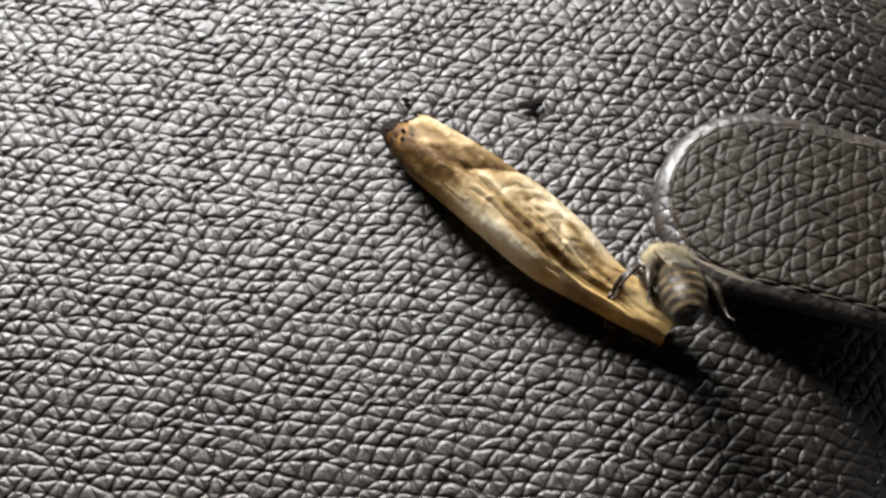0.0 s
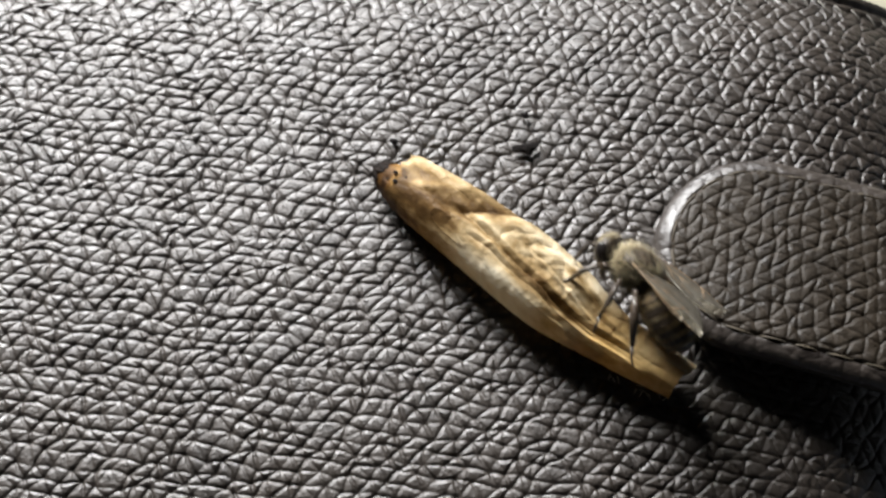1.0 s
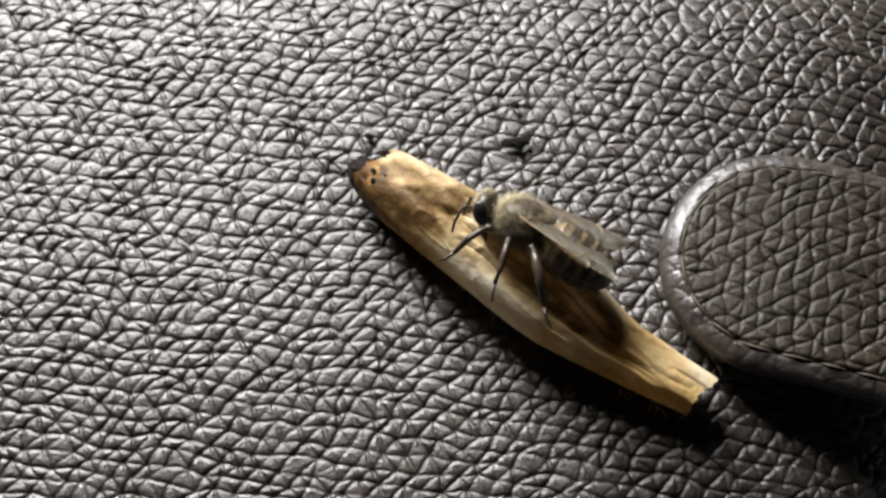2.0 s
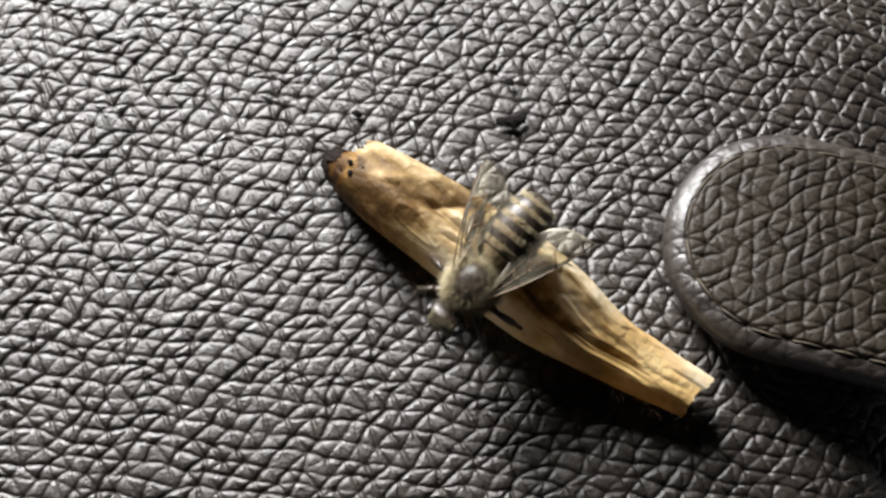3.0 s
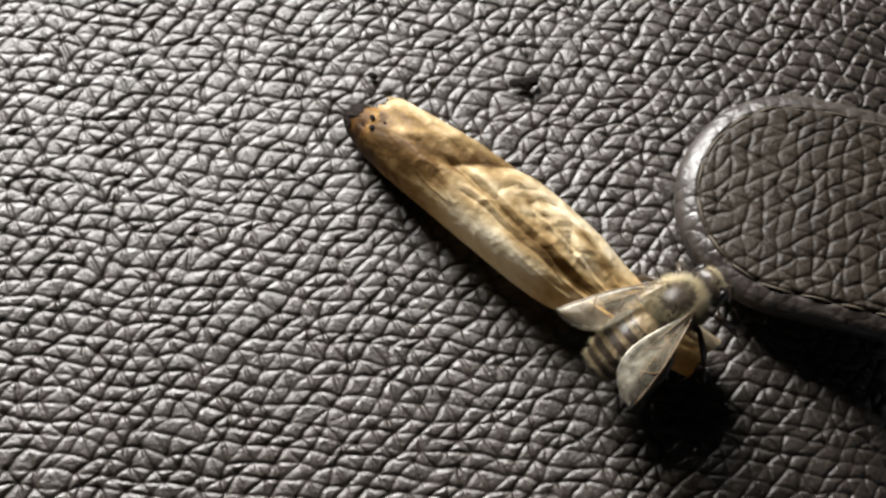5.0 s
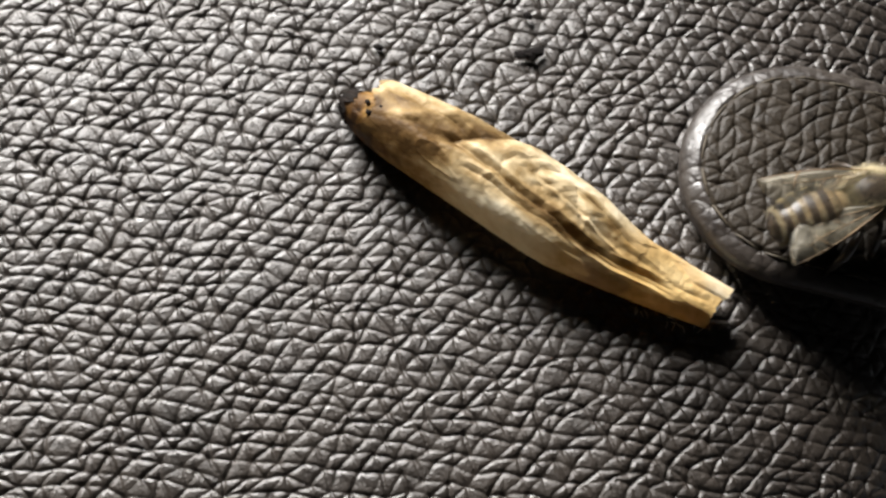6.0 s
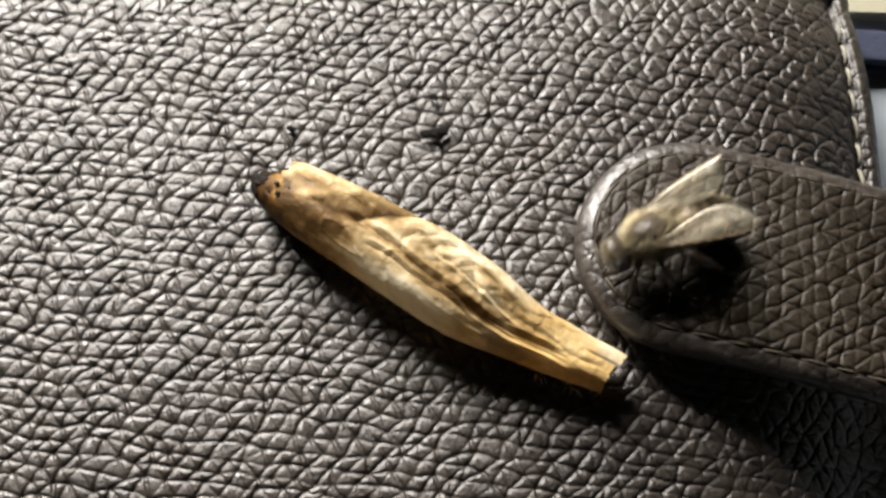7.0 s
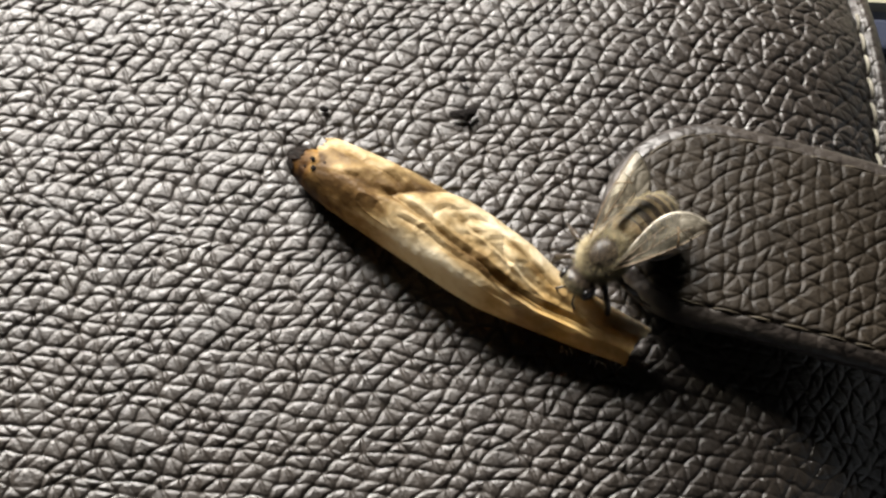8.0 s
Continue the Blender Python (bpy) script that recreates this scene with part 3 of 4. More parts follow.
def folds_at(x, y):
    """How deep the folds press the upper side in, and the shade painted into the paper's colour along them."""
    deep, tar_shade = np.zeros_like(x), np.zeros_like(x)
    wob = 0.022 * vnoise(x * 3.1 + 2 * y, y * 2, 140) + 0.006 * vnoise(x * 7.7 + 3 * y, y * 5, 141)
    for xs, ys, wide, size, fold_shade in LONG_FOLDS:
        ends = step(xs[0] - 0.08, xs[0] + 0.12, x) * step(xs[-1] + 0.08, xs[-1] - 0.14, x)
        d = y + wob - np.interp(x, xs, ys)
        uneven = 0.85 + 0.22 * vnoise(x * 3 + 7 * wide, y * 0 + 3, 142)
        deep += size * ends * uneven * fold_shape(d, wide)
        # crease shade put into the colour, set to one side of the valley
        tar_shade += fold_shade * ends * uneven * np.exp(-np.abs(d + 0.6 * wide) / (1.3 * wide))
    for cx, cy, turn, long, wide, size in SHORT_FOLDS:
        c, s = math.cos(radians(turn)), math.sin(radians(turn))
        u, v = (x - cx) * c + (y - cy) * s, -(x - cx) * s + (y - cy) * c + 0.7 * wob
        fade = np.exp(-((u / long) ** 4))
        deep += 0.40 * size * fade * fold_shape(v, 1.5 * wide)
        # faint painted shade along the short creases
        tar_shade += 0.03 * fade * np.exp(-np.abs(v) / (2 * wide))
    # crumpled facets, strongest in the middle
    wx, wy = x + 0.05 * vnoise(x * 4, y * 4, 145), y + 0.05 * vnoise(x * 4 + 9, y * 4, 146)
    crush = step(0.0, 0.25, x) * step(1.35, 0.9, x)
    deep += (0.010 + 0.030 * crush) * (0.35 - np.abs(vnoise(wx * 2.6 + wy * 2.0, wy * 4.4 - wx * 1.5, 147))) + (0.003 + 0.008 * crush) * (0.35 - np.abs(vnoise(wx * 5.3 + wy * 4.2, wy * 6.0 - wx * 3.9, 148)))
    # the kink: a slanting hollow, steep on its far side
    q = (x + 0.14) * 0.64 - (y - 0.20) * 0.77 + 0.02 * vnoise(x * 6, y * 6, 143)
    across = step(-0.10, 0.06, y)
    deep += across * (0.085 * np.where(q < 0, np.exp(-np.abs(q / 0.12)), np.exp(-np.abs(q / 0.055))) - 0.030 * np.exp(-((q + 0.27) / 0.07) ** 2) - 0.022 * np.exp(-((q - 0.14) / 0.06) ** 2))
    # the hollow's shade is painted in, broad before the kink and narrow past it
    tar_shade += across * 0.30 * np.where(q < 0, np.exp(-((q / 0.17) ** 2)), np.exp(-((q / 0.03) ** 2)))
    return deep, tar_shade


def tar_oval(x, y, cx, cy, rx, ry, turn=0.0):
    c, s = math.cos(radians(turn)), math.sin(radians(turn))
    u, v = (x - cx) * c + (y - cy) * s, -(x - cx) * s + (y - cy) * c
    return step(1.25, 0.45, np.hypot(u / rx, v / ry) + 0.35 * fbm(x * 5, y * 5, 150, 3))


def butt_surface(x, a, push=0.0, soaked=False):
    """A point of the crushed paper tube, by its place along the length and the angle round it."""
    up, lo, top = smooth_line(x, UP_X, UP_Y), smooth_line(x, LO_X, LO_Y), smooth_line(x, TOP_X, TOP_Z)
    mid, half = (up + lo) / 2, (up - lo) / 2
    c, s = np.cos(a), np.sin(a)
    y = np.sign(c) * np.abs(c) ** (0.85 - 0.25 * step(1.3, 1.8, x))
    zz = np.sign(s) * np.abs(s) ** 0.8
    above = step(-0.15, 0.8, s)
    fine = (1 - np.abs(vnoise(x * 3.2 + 0.5 * vnoise(x * 2, a * 2, 155), a * 2.2 - 0.8 * x, 151))) ** 4 - 0.35 * (1 - np.abs(vnoise(x * 4.5 + a * 1.6, a * 2.8 - 2.2 * x, 152))) ** 5
    off = push + (0.010 * fine * (1 - 0.7 * step(1.3, 1.7, x)) + 0.018 * vnoise(x * 1.8, a * 1.6, 153)) * (0.35 + 0.65 * above)
    off = off + 0.002 * fbm(x * 9 + a * 4, a * 5 - x * 6, 77, 3)
    yl, zl = mid + (half + off * 0.5) * y, top / 2 + (top / 2 + off) * zz
    deep, tar_shade = folds_at(np.asarray(x, float) + 0 * yl, yl)
    zl = zl - deep * above
    P = np.stack([x + 0.03 * np.sin(a * 2), yl, np.maximum(zl, 0.004)], -1)
    if not soaked:
        return P
    # painted fold shade first, then the paper's own uneven brown stains
    tar_shade = tar_shade * above + 0.39 + 0.42 * fbm(x * 1.7 + 3, yl * 3.4, 154, 4)
    tar_shade += 0.05 * step(-0.45, -1.15, x) * (0.6 + 0.6 * vnoise(x * 3, yl * 5, 156)) + 0.45 * step(-0.85, -1.1, x) * step(0.12, -0.12, yl)
    tar_shade += 0.10 * tar_oval(x, yl, -0.72, 0.16, 0.42, 0.13, -8) + 0.30 * tar_oval(x, yl, 1.04, -0.10, 0.25, 0.07, 4) + 0.28 * tar_oval(x, yl, 0.35, -0.19, 0.55, 0.06, -3)
    tar_shade += 0.26 * tar_oval(x, yl, 1.02, 0.16, 0.26, 0.07, -14) + 0.22 * tar_oval(x, yl, -0.55, -0.14, 0.45, 0.09, -4) - 0.10 * tar_oval(x, yl, 0.55, 0.18, 0.40, 0.16)
    # lower left flank: brown stain, deepened by shade painted into the colour
    tar_shade += 0.40 * step(0.1, -0.7, x) * step(0.10, -0.24, yl)
    # lower flank painted paler, for the light that shines through the paper
    low = step(-0.02, -0.34, yl) * step(-0.45, 0.05, x) * step(1.0, 0.6, x)
    tar_shade = tar_shade * (1 - 0.75 * low) - 0.06 * low
    tar_shade = tar_shade * (1 - 0.62 * step(1.35, 1.75, x))
    honey = np.clip(0.09 + 0.14 * step(0.2, -0.2, yl) + 0.70 * step(0.95, 1.6, x + 0.1 * vnoise(x * 4, yl * 8, 157) - 0.6 * (yl - 0.05)) + 0.14 * step(-0.2, -0.9, x) - 0.2 * low, 0, 1)
    return P, np.clip(tar_shade, 0, 0.82), honey


def soak(me, tar_shade, honey):
    for name, values in (("tar_shade", tar_shade), ("honey", honey)):
        me.attributes.new(name, "FLOAT", "POINT").data.foreach_set("value", np.asarray(values, np.float32).ravel())
    return me


def cigarette_butt():
    butt = thing("cigarette_butt", "crushed yellowed cigarette butt with a charred end, on the leather", "cigarette butt")
    def tube_of(name, x0, x1, n, mat, label, ragged0=0.0, ragged1=0.0, push=0.0, seed=0, na=321, undercut=0.0, slant=0.0):
        T, AA = np.meshgrid(np.linspace(0, 1, n), np.linspace(0, 2 * math.pi, na), indexing="ij")
        lo = x0 + ragged0 * fbm(np.cos(AA) * 3 + 5, np.sin(AA) * 3, seed + 2, 4) + slant * step(0.25, -0.35, np.cos(AA))
        hi = x1 + ragged1 * fbm(np.cos(AA) * 2.4 + 9, np.sin(AA) * 2.4, seed + 3, 4) - undercut * step(0.1, -0.8, np.sin(AA))
        XX = lo + (hi - lo) * T
        P, tar_shade, honey = butt_surface(XX, AA, push, True)
        me = soak(sheet(name, P), tar_shade, honey)
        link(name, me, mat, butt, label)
        return P, tar_shade, honey
    tube_of("paper_wrap", -1.19, 1.50, 380, PAPER, "cream paper with brown stains and shade painted in its folds", 0.08, 0.14, 0.0, 3, slant=0.15)
    P, tar_shade, honey = tube_of("filter_end", 1.15, 2.24, 150, PAPER, "honey-yellow creased paper end", 0.2, 0.05, -0.006, 6, undercut=0.06)
    # the end is pinched shut under its lip
    c = P[-1].mean(0) - np.array([0.10, 0, 0])
    rings = np.linspace(1.0, 0.02, 12)
    R = np.stack([c + (P[-1] - c) * k + np.array([0.02 * math.sin(3 * k), 0, 0]) for k in rings])
    link("filter_plug", soak(sheet("filter_plug", R), np.tile(tar_shade[-1], (12, 1)), np.tile(honey[-1], (12, 1))), PAPER, butt, "pinched honey-yellow mouth")
    # the scorched paper shows honey-orange where the wrap has burnt away
    ang = np.linspace(0, 2 * math.pi, 241)
    T, AA = np.meshgrid(np.linspace(0, 1, 60), ang, indexing="ij")
    XX = -1.34 + 0.40 * T + 0.02 * fbm(np.cos(AA) * 3, np.sin(AA) * 3, 8, 4)
    P = butt_surface(XX, AA, -0.014)
    P[..., 1] -= 0.16 * step(0.0, 0.35, P[..., 1])
    burnt = 0.62 + 0.30 * fbm(XX * 6, AA * 2.0, 160, 3) + 0.55 * step(-1.20, -1.36, XX) + 0.40 * step(0.10, -0.15, P[..., 1]) * step(1.0, 0.2, T)
    link("scorched_end", soak(sheet("scorched_end", P), np.clip(burnt, 0, 1), np.full(burnt.shape, 0.9)), PAPER, butt, "orange-brown scorched paper")
    # charred ragged mouth
    XX = -1.37 - 0.05 * fbm(np.cos(AA) * 4, np.sin(AA) * 4, 40, 4) + (0.085 + 0.10 * fbm(np.cos(AA) * 3, np.sin(AA) * 3 + 8, 41, 4) - 0.05 * np.clip(np.cos(AA), 0, 1)) * T
    P = butt_surface(XX, AA, 0.004 + 0.016 * fbm(XX * 12, AA * 5, 44, 3))
    P[..., 1] -= 0.16 * step(0.0, 0.35, P[..., 1])
    link("charred_rim", sheet("charred_rim", P), CHAR, butt, "black charred ragged rim")
    c = P[0].mean(0)
    R = np.stack([c + (P[0] - c) * k + np.array([0.10 * (1 - k), 0, 0]) for k in rings])
    R[..., 0] += 0.012 * fbm(R[..., 1] * 12, R[..., 2] * 12, 61, 3)
    link("ash_plug", sheet("ash_plug", R), CHAR, butt)
    # a waxy white flap of paper lies along the upper side of the end
    U, Vv = np.meshgrid(np.linspace(0, 1, 90), np.linspace(-0.6, 1.55, 70), indexing="ij")
    x = 1.26 + 0.42 * np.clip(Vv, 0, 2) + (0.99 - 0.42 * np.clip(Vv, 0, 2) + 0.03 * fbm(Vv * 3, Vv * 0 + 2, 70)) * U
    thick = -0.014 + 0.024 * step(0.0, 0.4, U) * step(1.55, 1.40, Vv) * step(-0.6, -0.45, Vv)
    top, low = butt_surface(x, Vv, thick), butt_surface(x, Vv, thick - 0.010)
    ringed = np.concatenate([top, low[:, ::-1], top[:, :1]], 1)
    pale = np.concatenate([U, U[:, ::-1], U[:, :1]], 1)
    link("paper_flap", soak(sheet("paper_flap", ringed), 0.22 - 0.16 * step(0.1, 0.9, pale), 0.62 - 0.46 * step(0.2, 0.9, pale)), WAXY_PAPER, butt, "waxy whitish translucent flap of paper")
    # burnt holes
    for x, a, r in ((-1.12, 1.80, 0.026), (-1.05, 2.05, 0.030), (-1.14, 2.15, 0.012), (-1.0, 1.72, 0.014)):
        bm = bmesh.new()
        p = butt_surface(np.array(x), np.array(a), 0.002)
        ball(bm, [float(q) * CM for q in p], (r * CM, r * 0.9 * CM, r * 0.5 * CM), 12, 8)
        part("burn_hole", bm, CHAR, butt, "small black burn hole")
    # loose fibres round the mouth and along the seam
    rng = random.Random(31)
    for k in range(14):
        tip = k < 9
        x0 = rng.uniform(1.95, 2.24) if tip else rng.uniform(1.6, 1.95)
        y0 = float(np.interp(x0, LO_X, LO_Y)) + (rng.uniform(-0.02, 0.30) if tip and x0 > 2.1 else rng.uniform(-0.04, 0.0))
        turn, ln = radians(rng.uniform(-110, 20)), rng.uniform(0.03, 0.08)
        bm = bmesh.new()
        bend = rng.uniform(-0.5, 0.5)
        pts = [((x0 + ln * q * math.cos(turn + bend * q)) * CM, (y0 + ln * q * math.sin(turn + bend * q)) * CM, (0.05 + 0.03 * math.sin(3 * q)) * CM) for q in (0, 0.35, 0.7, 1)]
        tube(bm, pts, [0.00003, 0.00003, 0.000025, 0.000015], 5)
        part("fibre", bm, FIBRE, butt, "fine white loose fibre")
    return butt


# ---- the honey bee; head towards +x, its origin in the thorax ----
def sphere_scatter(n, seed, squash=lambda p: p, keep=lambda p: True):
    rng = np.random.RandomState(seed)
    out = []
    while len(out) < n:
        p = rng.normal(size=3)
        p /= np.linalg.norm(p)
        if keep(p):
            out.append(p)
    return np.array(out)


ABDOMEN_HINGE = (-0.0019, 0, -0.0003)


def abdomen_radius(k):
    """Radius in metres by the share of the abdomen's length."""
    return 0.00215 * (max(0.0, 1 - (2 * abs(k - 0.42) / (0.92 if k < 0.42 else 1.17)) ** 2.3)) ** 0.5


def bee():
    body = thing("honey_bee", "honey bee with fuzzy thorax and striped abdomen", "bee")
    MM = 0.001
    # thorax
    bm = bmesh.new()
    ball(bm, (0, 0, 0), (2.25 * MM, 1.9 * MM, 1.75 * MM), 32, 20)
    thorax = part("thorax", bm, BEE_DARK, body, "dark thorax under golden-grey fuzz")
    pts = sphere_scatter(5200, 3)
    size = np.array([2.25, 1.9, 1.75]) * MM
    # a bald dark disc shows on the back; fuzz is dense round it
    top = (pts[:, 2] > 0.55) & (np.hypot(pts[:, 0], pts[:, 1]) < 0.6)
    rim = ~top
    way = pts / size
    way /= np.linalg.norm(way, axis=1, keepdims=True)
    hairs("fuzz", pts[rim] * size * 0.97, way[rim] + [-0.25, 0, 0.15], 0.95 * MM, 0.024 * MM, BEE_HAIR, thorax, 5, "golden-grey fuzz")
    hairs("back_fuzz", pts[top] * size * 0.97, way[top] + [-0.5, 0, 0], 0.5 * MM, 0.022 * MM, BEE_HAIR_DARK, thorax, 6, "short brown fuzz")
    # head
    bm = bmesh.new()
    ball(bm, (0, 0, 0), (1.05 * MM, 1.75 * MM, 1.65 * MM), 28, 18, lambda p: Vector((p.x, p.y * (1 - 0.25 * max(0, -p.z)), p.z)))
    head = part("head", bm, BEE_DARK, body, "dark wedge-shaped head")
    head.matrix_basis = pose(3.05 * MM, 0, -0.45 * MM, 0, 28, 0)
    for s in (-1, 1):
        bm = bmesh.new()
        ball(bm, (0.12 * MM, s * 1.33 * MM, 0.25 * MM), (0.72 * MM, 0.5 * MM, 1.12 * MM), 20, 14)
        part("eye", bm, BEE_EYE, head, "glossy black compound eye")
        bm = bmesh.new()
        tube(bm, [(0.85 * MM, s * 0.35 * MM, 0.1 * MM), (1.6 * MM, s * 0.9 * MM, 0.75 * MM), (1.75 * MM, s * 1.0 * MM, 0.7 * MM), (2.6 * MM, s * 1.25 * MM, -0.5 * MM), (3.0 * MM, s * 1.3 * MM, -1.5 * MM)], [0.10 * MM, 0.10 * MM, 0.13 * MM, 0.14 * MM, 0.10 * MM], 8)
        part("antenna", bm, BEE_LEG, head, "elbowed dark antenna")
    bm = bmesh.new()
    tube(bm, [(0.5 * MM, 0, -1.3 * MM), (0.75 * MM, 0, -2.2 * MM), (0.6 * MM, 0, -2.9 * MM)], [0.45 * MM, 0.3 * MM, 0.12 * MM], 10)
    part("mouthparts", bm, BEE_LEG, head, "dark tapered mouthparts")
    hp = sphere_scatter(700, 8, keep=lambda p: p[0] > -0.5 and abs(p[1]) < 0.6)
    hs = np.array([1.05, 1.75, 1.65]) * MM
    hairs("face_fuzz", hp * hs * 0.97, hp, 0.45 * MM, 0.02 * MM, BEE_HAIR, head, 9, "pale fuzz on the face")
    # abdomen: a core with six overlapping plates
    L = 7.0 * MM
    bm = bmesh.new()
    tube(bm, [(-L * k, 0, 0) for k in np.linspace(0.0, 0.985, 24)], [max(0.00006, 0.93 * abdomen_radius(k)) for k in np.linspace(0.0, 0.985, 24)], 28)
    abdomen = part("abdomen", bm, BEE_DARK, body, "tapered abdomen with tan and dark stripes")
    abdomen.matrix_basis = Matrix.Translation(ABDOMEN_HINGE)
    edges = (0.02, 0.18, 0.36, 0.53, 0.69, 0.83, 0.97)
    for n, (a, b) in enumerate(zip(edges, edges[1:])):
        ks = np.linspace(a, b + 0.02 if n < 5 else b, 9)
        def radius(k, a=a, b=b):
            return abdomen_radius(min(k, 0.98)) * (1.0 + 0.035 * (k - a) / (b - a))
        split = 4 if n else 7
        for name, some, mat in (("tergite", ks[: split + 1], BEE_AMBER), ("tergite_band", ks[split:], BEE_DARK)):
            if len(some) > 1:
                bm = bmesh.new()
                tube(bm, [(-L * k, 0, 0) for k in some], [max(0.00006, radius(k)) for k in some], 32, caps=False)
                part(name, bm, mat, abdomen)
        rng = np.random.RandomState(60 + n)
        m = 420
        kk, aa = rng.uniform(a, a + 0.45 * (b - a), m), rng.uniform(0, 2 * math.pi, m)
        rr = np.array([radius(k) for k in kk])
        roots = np.stack([-L * kk, rr * np.cos(aa), rr * np.sin(aa)], -1)
        ways = np.stack([np.full(m, -1.6), np.cos(aa), np.sin(aa)], -1)
        hairs("hair_band", roots, ways, (0.8 if n == 0 else 0.5) * MM, 0.022 * MM, BEE_HAIR_PALE if n else BEE_HAIR, abdomen, 80 + n, "pale band of short hairs")
    # wings: each lies in its own plane, +x to its tip
    wings = {}
    def wing(name, length, width, s, fore):
        bm = bmesh.new()
        n = 26
        def lead(k):
            return 0.14 * width * math.sin(math.pi * min(1, k)) ** 0.8
        def trail(k):
            return -width * math.sin(math.pi * min(1.0, k) ** 1.7) ** 0.62
        rows = []
        for i in range(n + 1):
            k = 1 - (1 - i / n) ** 1.5
            a, b = lead(k) + 0.04 * width * (1 - k), trail(k) - 0.04 * width * (1 - k)
            rows.append([(length * k, s * (b + (a - b) * j / 6), 0.012 * length * math.sin(5 * k + j) + 0.02 * length * math.sin(math.pi * j / 6)) for j in range(7)])
        th = 0.012 * MM
        up = [[bm.verts.new((x, y, z + th)) for x, y, z in r] for r in rows]
        dn = [[bm.verts.new((x, y, z - th)) for x, y, z in r] for r in rows]
        for i in range(n):
            for j in range(6):
                bm.faces.new((up[i][j], up[i + 1][j], up[i + 1][j + 1], up[i][j + 1]))
                bm.faces.new((dn[i][j], dn[i][j + 1], dn[i + 1][j + 1], dn[i + 1][j]))
            bm.faces.new((up[i][0], dn[i][0], dn[i + 1][0], up[i + 1][0]))
            bm.faces.new((up[i][6], up[i + 1][6], dn[i + 1][6], dn[i][6]))
        bmesh.ops.recalc_face_normals(bm, faces=bm.faces)
        w = part(name, bm, WING, body, "clear veined wing with a silvery sheen")
        def on(k, j):
            i = min(n, max(0, (1 - (1 - min(1, k)) ** (1 / 1.5)) * n))
            i0, f = int(min(i, n - 1)), 0
            f = i - i0
            a, b = rows[i0][j], rows[i0 + 1][j]
            return tuple(p + (q - p) * f for p, q in zip(a, b))
        lines = [[(k, 6) for k in np.linspace(0, 0.95, 12)], [(k, 4) for k in np.linspace(0, 0.8, 9)], [(k, 2) for k in np.linspace(0.05, 0.62, 8)], [(0.4, 4), (0.45, 3), (0.48, 2)], [(0.62, 6), (0.66, 5), (0.68, 4), (0.7, 3)], [(0.25, 4), (0.3, 3), (0.32, 2)]]
        for line in lines if fore else lines[:3]:
            bm = bmesh.new()
            p = [on(k, j) for k, j in line]
            tube(bm, p, [0.055 * MM * (1 - 0.6 * i / len(p)) * (1.5 if line[0][1] == 6 else 1) for i in range(len(p))], 5)
            part("vein", bm, VEIN, w)
        return w
    for s, side in ((1, "left"), (-1, "right")):
        wings["fore" + side] = wing("forewing", 9.3 * MM, 2.6 * MM, -s, True)
        wings["hind" + side] = wing("hindwing", 6.4 * MM, 1.8 * MM, -s, False)
    # legs: femur, tibia and foot; each turns about its hip
    legs = []
    shapes = (
        (1.5, [(0, 0, 0), (0.7, 1.2, 0.4), (1.6, 2.2, -0.9), (2.1, 2.5, -2.4), (2.6, 2.7, -3.3), (3.1, 2.9, -3.7)]),
        (0.2, [(0, 0, 0), (0.1, 1.7, 0.5), (-0.2, 3.0, -1.0), (-0.3, 3.5, -2.5), (-0.5, 3.9, -3.4), (-0.7, 4.4, -3.7)]),
        (-1.2, [(0, 0, 0), (-0.9, 1.5, 0.8), (-2.6, 2.6, -0.6), (-3.9, 3.0, -2.5), (-4.6, 3.3, -3.4), (-5.4, 3.6, -3.7)]),
    )
    for n, (hip, shape) in enumerate(shapes):
        for s in (1, -1):
            pts = [Vector((x * MM, s * y * MM, z * MM)) for x, y, z in shape]
            wide = 1.5 if n == 2 else 1.0
            bm = bmesh.new()
            tube(bm, [pts[0], pts[0].lerp(pts[1], 0.5), pts[1]], [0.30 * MM, 0.36 * MM, 0.24 * MM], 10)
            leg = part("leg", bm, BEE_LEG, body, "thin dark jointed leg")
            leg.matrix_basis = pose(hip * MM, s * 1.0 * MM, -1.1 * MM)
            bm = bmesh.new()
            tube(bm, [pts[1], pts[1].lerp(pts[2], 0.5), pts[2], pts[3]], [0.2 * MM, 0.27 * MM * wide, 0.30 * MM * wide, 0.2 * MM], 10)
            tibia = part("tibia", bm, BEE_LEG, leg)
            bm = bmesh.new()
            tube(bm, [pts[3], pts[4], pts[5]], [0.16 * MM, 0.13 * MM, 0.08 * MM], 8)
            part("foot", bm, BEE_LEG, leg)
            rng = np.random.RandomState(200 + 2 * n + s)
            k = rng.uniform(0, 1, 130)
            a, b = np.array(pts[1]), np.array(pts[3])
            mid = np.array(pts[2])
            root = np.where(k[:, None] < 0.5, a + (mid - a) * 2 * k[:, None], mid + (b - mid) * (2 * k[:, None] - 1))
            hairs("leg_hair", root, rng.normal(size=(130, 3)) * [1, 1, 0.6], 0.4 * MM * wide, 0.016 * MM, BEE_HAIR_DARK, leg, 300 + n)
            legs.append((leg, hip * MM, s, n))
    return body, abdomen, head, wings, legs


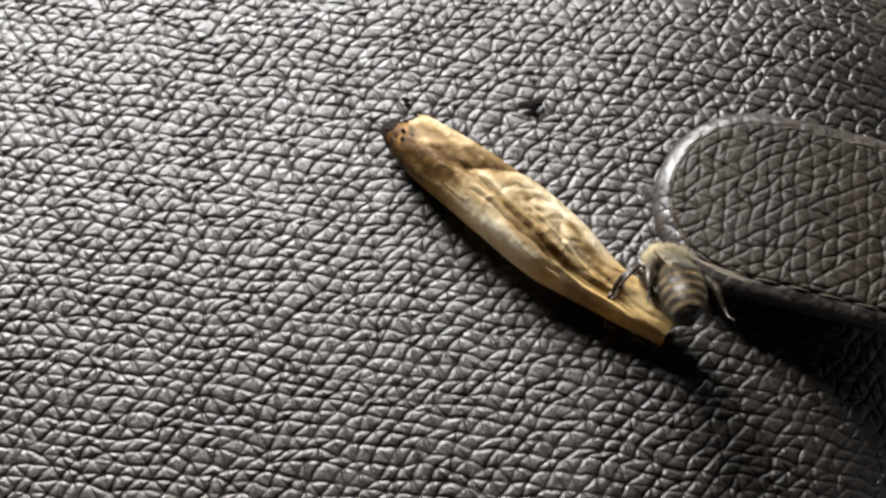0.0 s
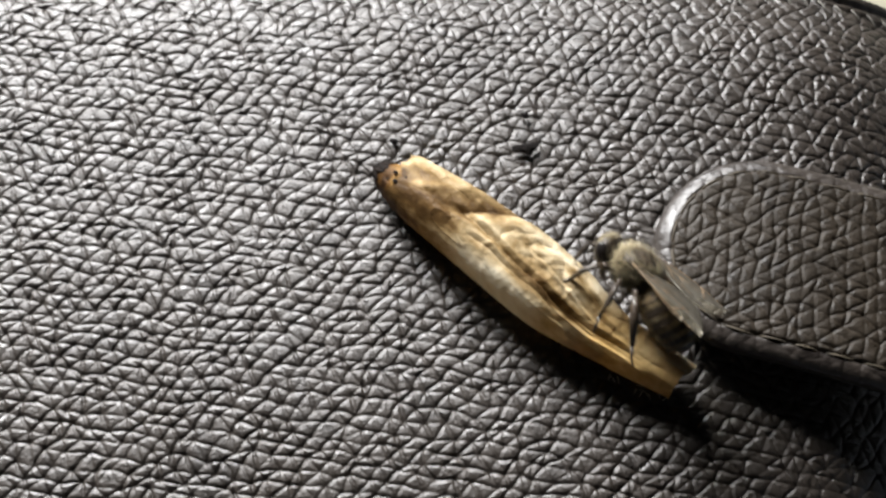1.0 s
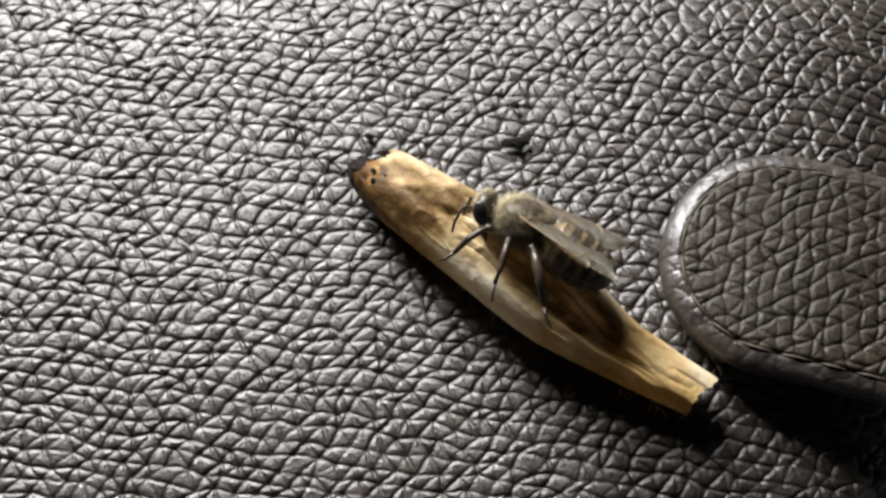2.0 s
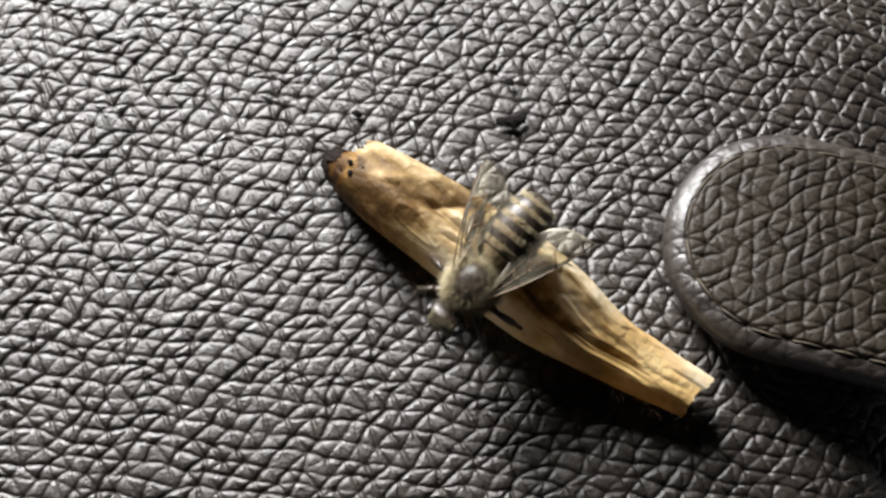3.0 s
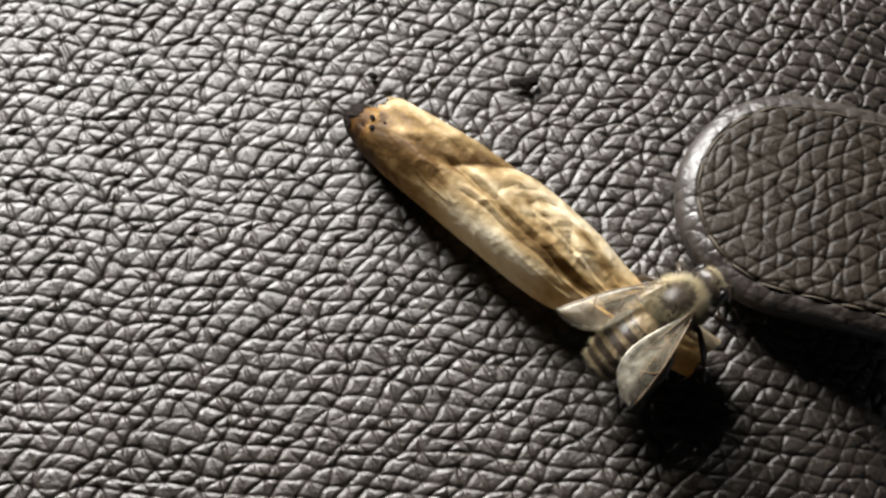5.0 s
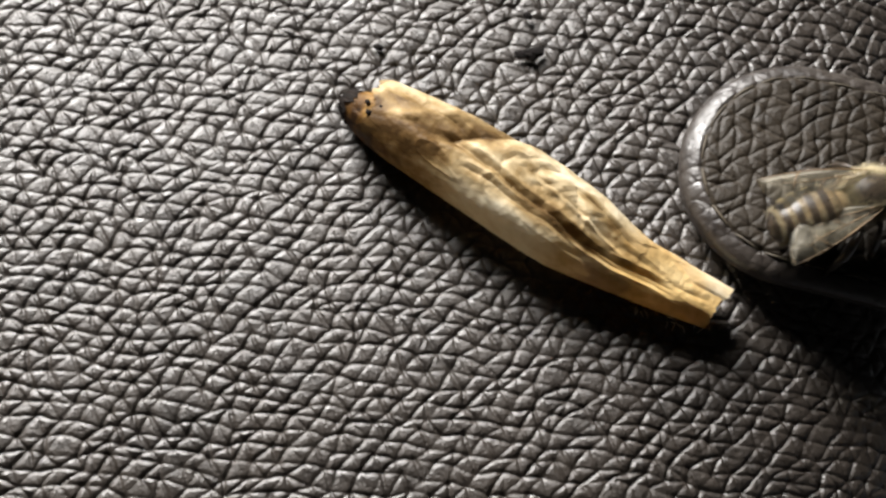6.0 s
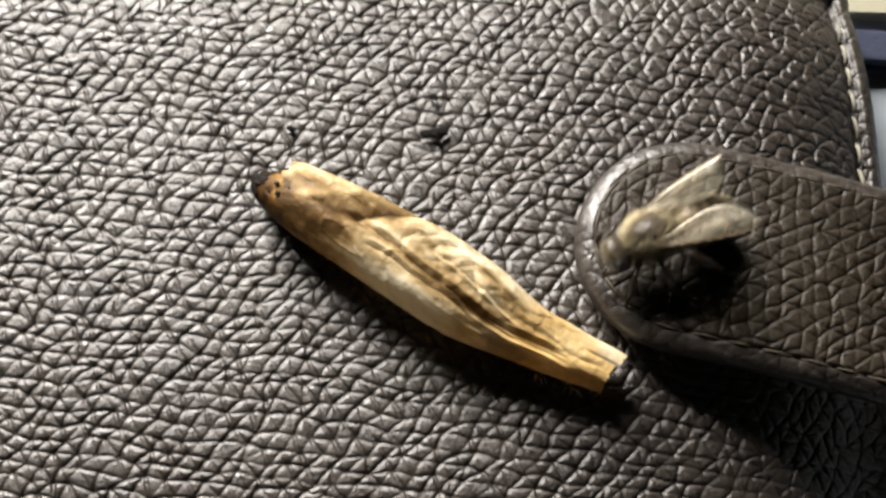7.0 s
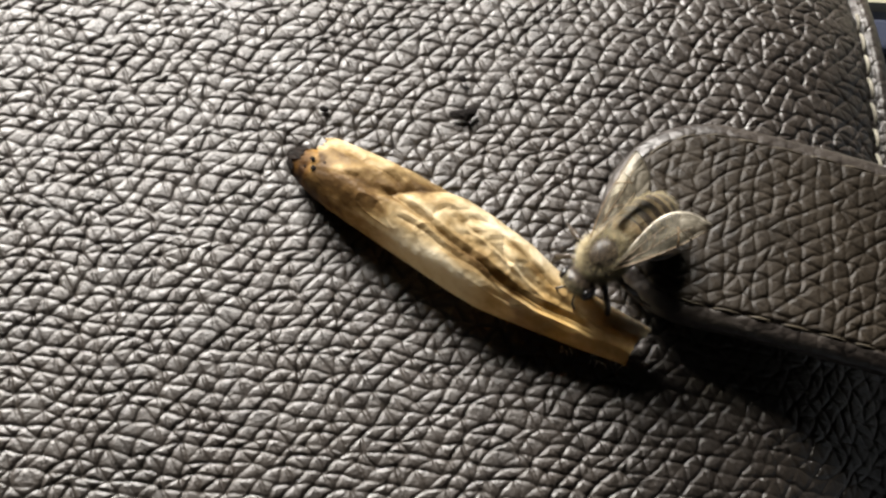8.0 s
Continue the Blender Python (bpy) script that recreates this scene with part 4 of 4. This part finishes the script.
# ---- far clutter past the bag's corner ----
def clutter():
    base = -BAG_DEEP * CM
    card = thing("card", "cream card with a rust-red printed line, lying beyond the bag", "card", at=pose(0, 0, base, 0, 0, 1))
    bm = bmesh.new()
    box(bm, -0.07, 0.10, 0.0288, 0.13, 0, 0.0022)
    part("card_sheet", bm, CREAM, card, smooth=False)
    bm = bmesh.new()
    box(bm, 0.0411, 0.0421, 0.0290, 0.129, 0.0023, 0.0025)
    part("printed_line", bm, RUST, card, "rust-red printed line", smooth=False)
    cloth = thing("cloth_band", "dark navy folded cloth band beside the bag", "cloth", at=pose(0, 0, base, 0, 0, -1))
    for k in range(2):
        bm = bmesh.new()
        box(bm, 0.046 + 0.002 * k, 0.13, 0.0230 + 0.0004 * k, 0.0282 - 0.0004 * k, 0.0016 * k, 0.0016 * k + 0.0015, 0.0006)
        part("fold", bm, NAVY, cloth, smooth=False)


room()
the_bag = leather_bag()
leather_tab(the_bag)
crumb(-0.02, 0.01, 0.125, 1, ((184, 0.85, 26), (12, 0.55, 26), (45, 0.35, 20), (285, 0.2, 24)))
crumb(-0.06, 0.40, 0.072, 2, ((310, 0.25, 45), (160, 0.15, 45)))
crumb(-1.40, 0.0, 0.072, 3, ((170, 0.25, 45), (340, 0.2, 45)))
the_butt = cigarette_butt()
the_bee, the_abdomen, the_head, the_wings, the_legs = bee()
clutter()


# ---- what moves ----
def motions():
    BUTT = [
        (0, -0.396, -1.282, -35.8), (0.5, -0.389, -1.276, -35.2), (1, -0.353, -1.240, -34.8), (1.5, -0.338, -1.219, -34.2),
        (2.2, -0.311, -1.187, -33.5), (3.3, -0.450, -1.343, -32.8), (3.5, -0.436, -1.338, -32.4), (4.2, -0.442, -1.341, -32.6),
        (5.3, -0.399, -1.273, -36.2), (5.5, -0.383, -1.259, -35.7), (5.7, -0.448, -1.339, -30.0), (6.5, -0.432, -1.329, -29.5),
        (7.5, -0.421, -1.335, -29.1), (8, -0.412, -1.317, -29.5),
    ]
    walk(the_butt, [(t, pose(x * CM, y * CM, 0.014 * CM, 0, 0, a)) for t, x, y, a in BUTT])
    # seconds, place in centimetres, roll, nose down, heading; then the abdomen's droop and side bend, and the wings' spread (the left wing's last, where it differs)
    BEE = [
        (0, 1.39, -1.99, 0.70, 60, 64, 146, 50, 0, 26, 14), (0.2, 1.37, -1.96, 0.70, 60, 64, 146, 50, 0, 28, 16), (0.5, 1.29, -1.85, 0.70, 60, 64, 146, 50, 0, 26, 14), (0.8, 1.29, -1.75, 0.73, 52, 42, 142, 44, 0, 12, 8),
        (1.0, 1.06, -1.54, 0.80, 36, 2, 140, 26, 0, 10), (1.2, 0.62, -1.28, 0.84, 42, -4, 142, 10, 0, 10), (1.5, 0.20, -1.14, 0.93, 42, -2, 153, 8, 0, 10),
        (2.2, 0.015, -1.14, 0.98, 36, -2, 158, 8, 0, 14), (2.75, -0.25, -1.65, 1.02, 5, 8, 212, 6, 0, 22), (3.3, -0.37, -2.30, 0.64, 0, 20, 271, -6, 0, 26),
        (3.5, 0.14, -2.74, 0.52, 0, 4, 318, 2, 0, 14), (3.7, 0.557, -2.50, 0.48, 0, 0, 357, 4, 0, 18), (4.0, 0.83, -2.61, 0.48, 0, 2, 363, 4, 0, 13),
        (4.2, 0.86, -2.62, 0.48, 0, 2, 364, 4, 0, 13), (4.75, 1.12, -2.30, 0.62, 0, -6, 384, 10, 0, 22), (5.3, 1.24, -2.12, 0.74, -14, 10, 400, 40, 0, 22),
        (5.5, 1.50, -2.03, 0.76, -10, -2, 382, 14, 0, 14), (5.7, 2.13, -1.97, 0.74, -6, 0, 364, 6, 0, 12), (5.9, 2.52, -1.62, 0.74, 0, 0, 377, 6, 0, 14),
        (6.1, 2.93, -1.34, 0.75, 0, 0, 384, 6, 0, 16), (6.5, 3.22, -0.80, 0.78, 0, 0, 436, 6, 0, 24), (6.65, 2.80, -0.46, 0.85, 0, -6, 490, 4, 0, 24),
        (6.8, 2.28, -0.66, 0.84, 10, 4, 534, 18, 0, 14), (7.0, 1.86, -1.22, 0.76, 8, 8, 566, 24, 0, 15), (7.2, 1.44, -1.66, 0.74, 4, 14, 576, 22, 0, 18),
        (7.5, 1.51, -1.55, 0.74, 4, 14, 573, 28, 0, 20), (8, 1.25, -1.66, 0.74, 0, 16, 584, 30, 0, 21),
    ]
    walk(the_bee, [(t, pose(x * CM, y * CM, z * CM, rx, ry, rz)) for t, x, y, z, rx, ry, rz, *_ in BEE])
    walk(the_abdomen, [(r[0], pose(*ABDOMEN_HINGE, 0, -r[7], r[8])) for r in BEE])
    for name, s, lift in (("left", 1, 0.0), ("right", -1, 0.0)):
        for kind, x, more, z in (("fore", 0.0002, 0, 0.00125), ("hind", -0.0006, 5, 0.00112)):
            rows = [(r[0], pose(x, s * 0.0015, z, 0, 2 + 0.74 * max(0, r[7] - 30), s * (180 - (r[-1] if s > 0 else r[9]) - more))) for r in BEE]
            walk(the_wings[kind + name], rows)
    # legs step to and fro while the bee walks
    for leg, hip, s, n in the_legs:
        rows, far, last = [], 0.0, None
        for k in range(0, 81, 2):
            t = k / 10
            swing = 9 * math.sin(2 * math.pi * 2.2 * t + (n + (s > 0)) * math.pi)
            rows.append((t, pose(hip, s * 0.001, -0.0011, s * 4 * math.cos(2 * math.pi * 2.2 * t + n), 0, swing)))
        walk(leg, rows)


motions()
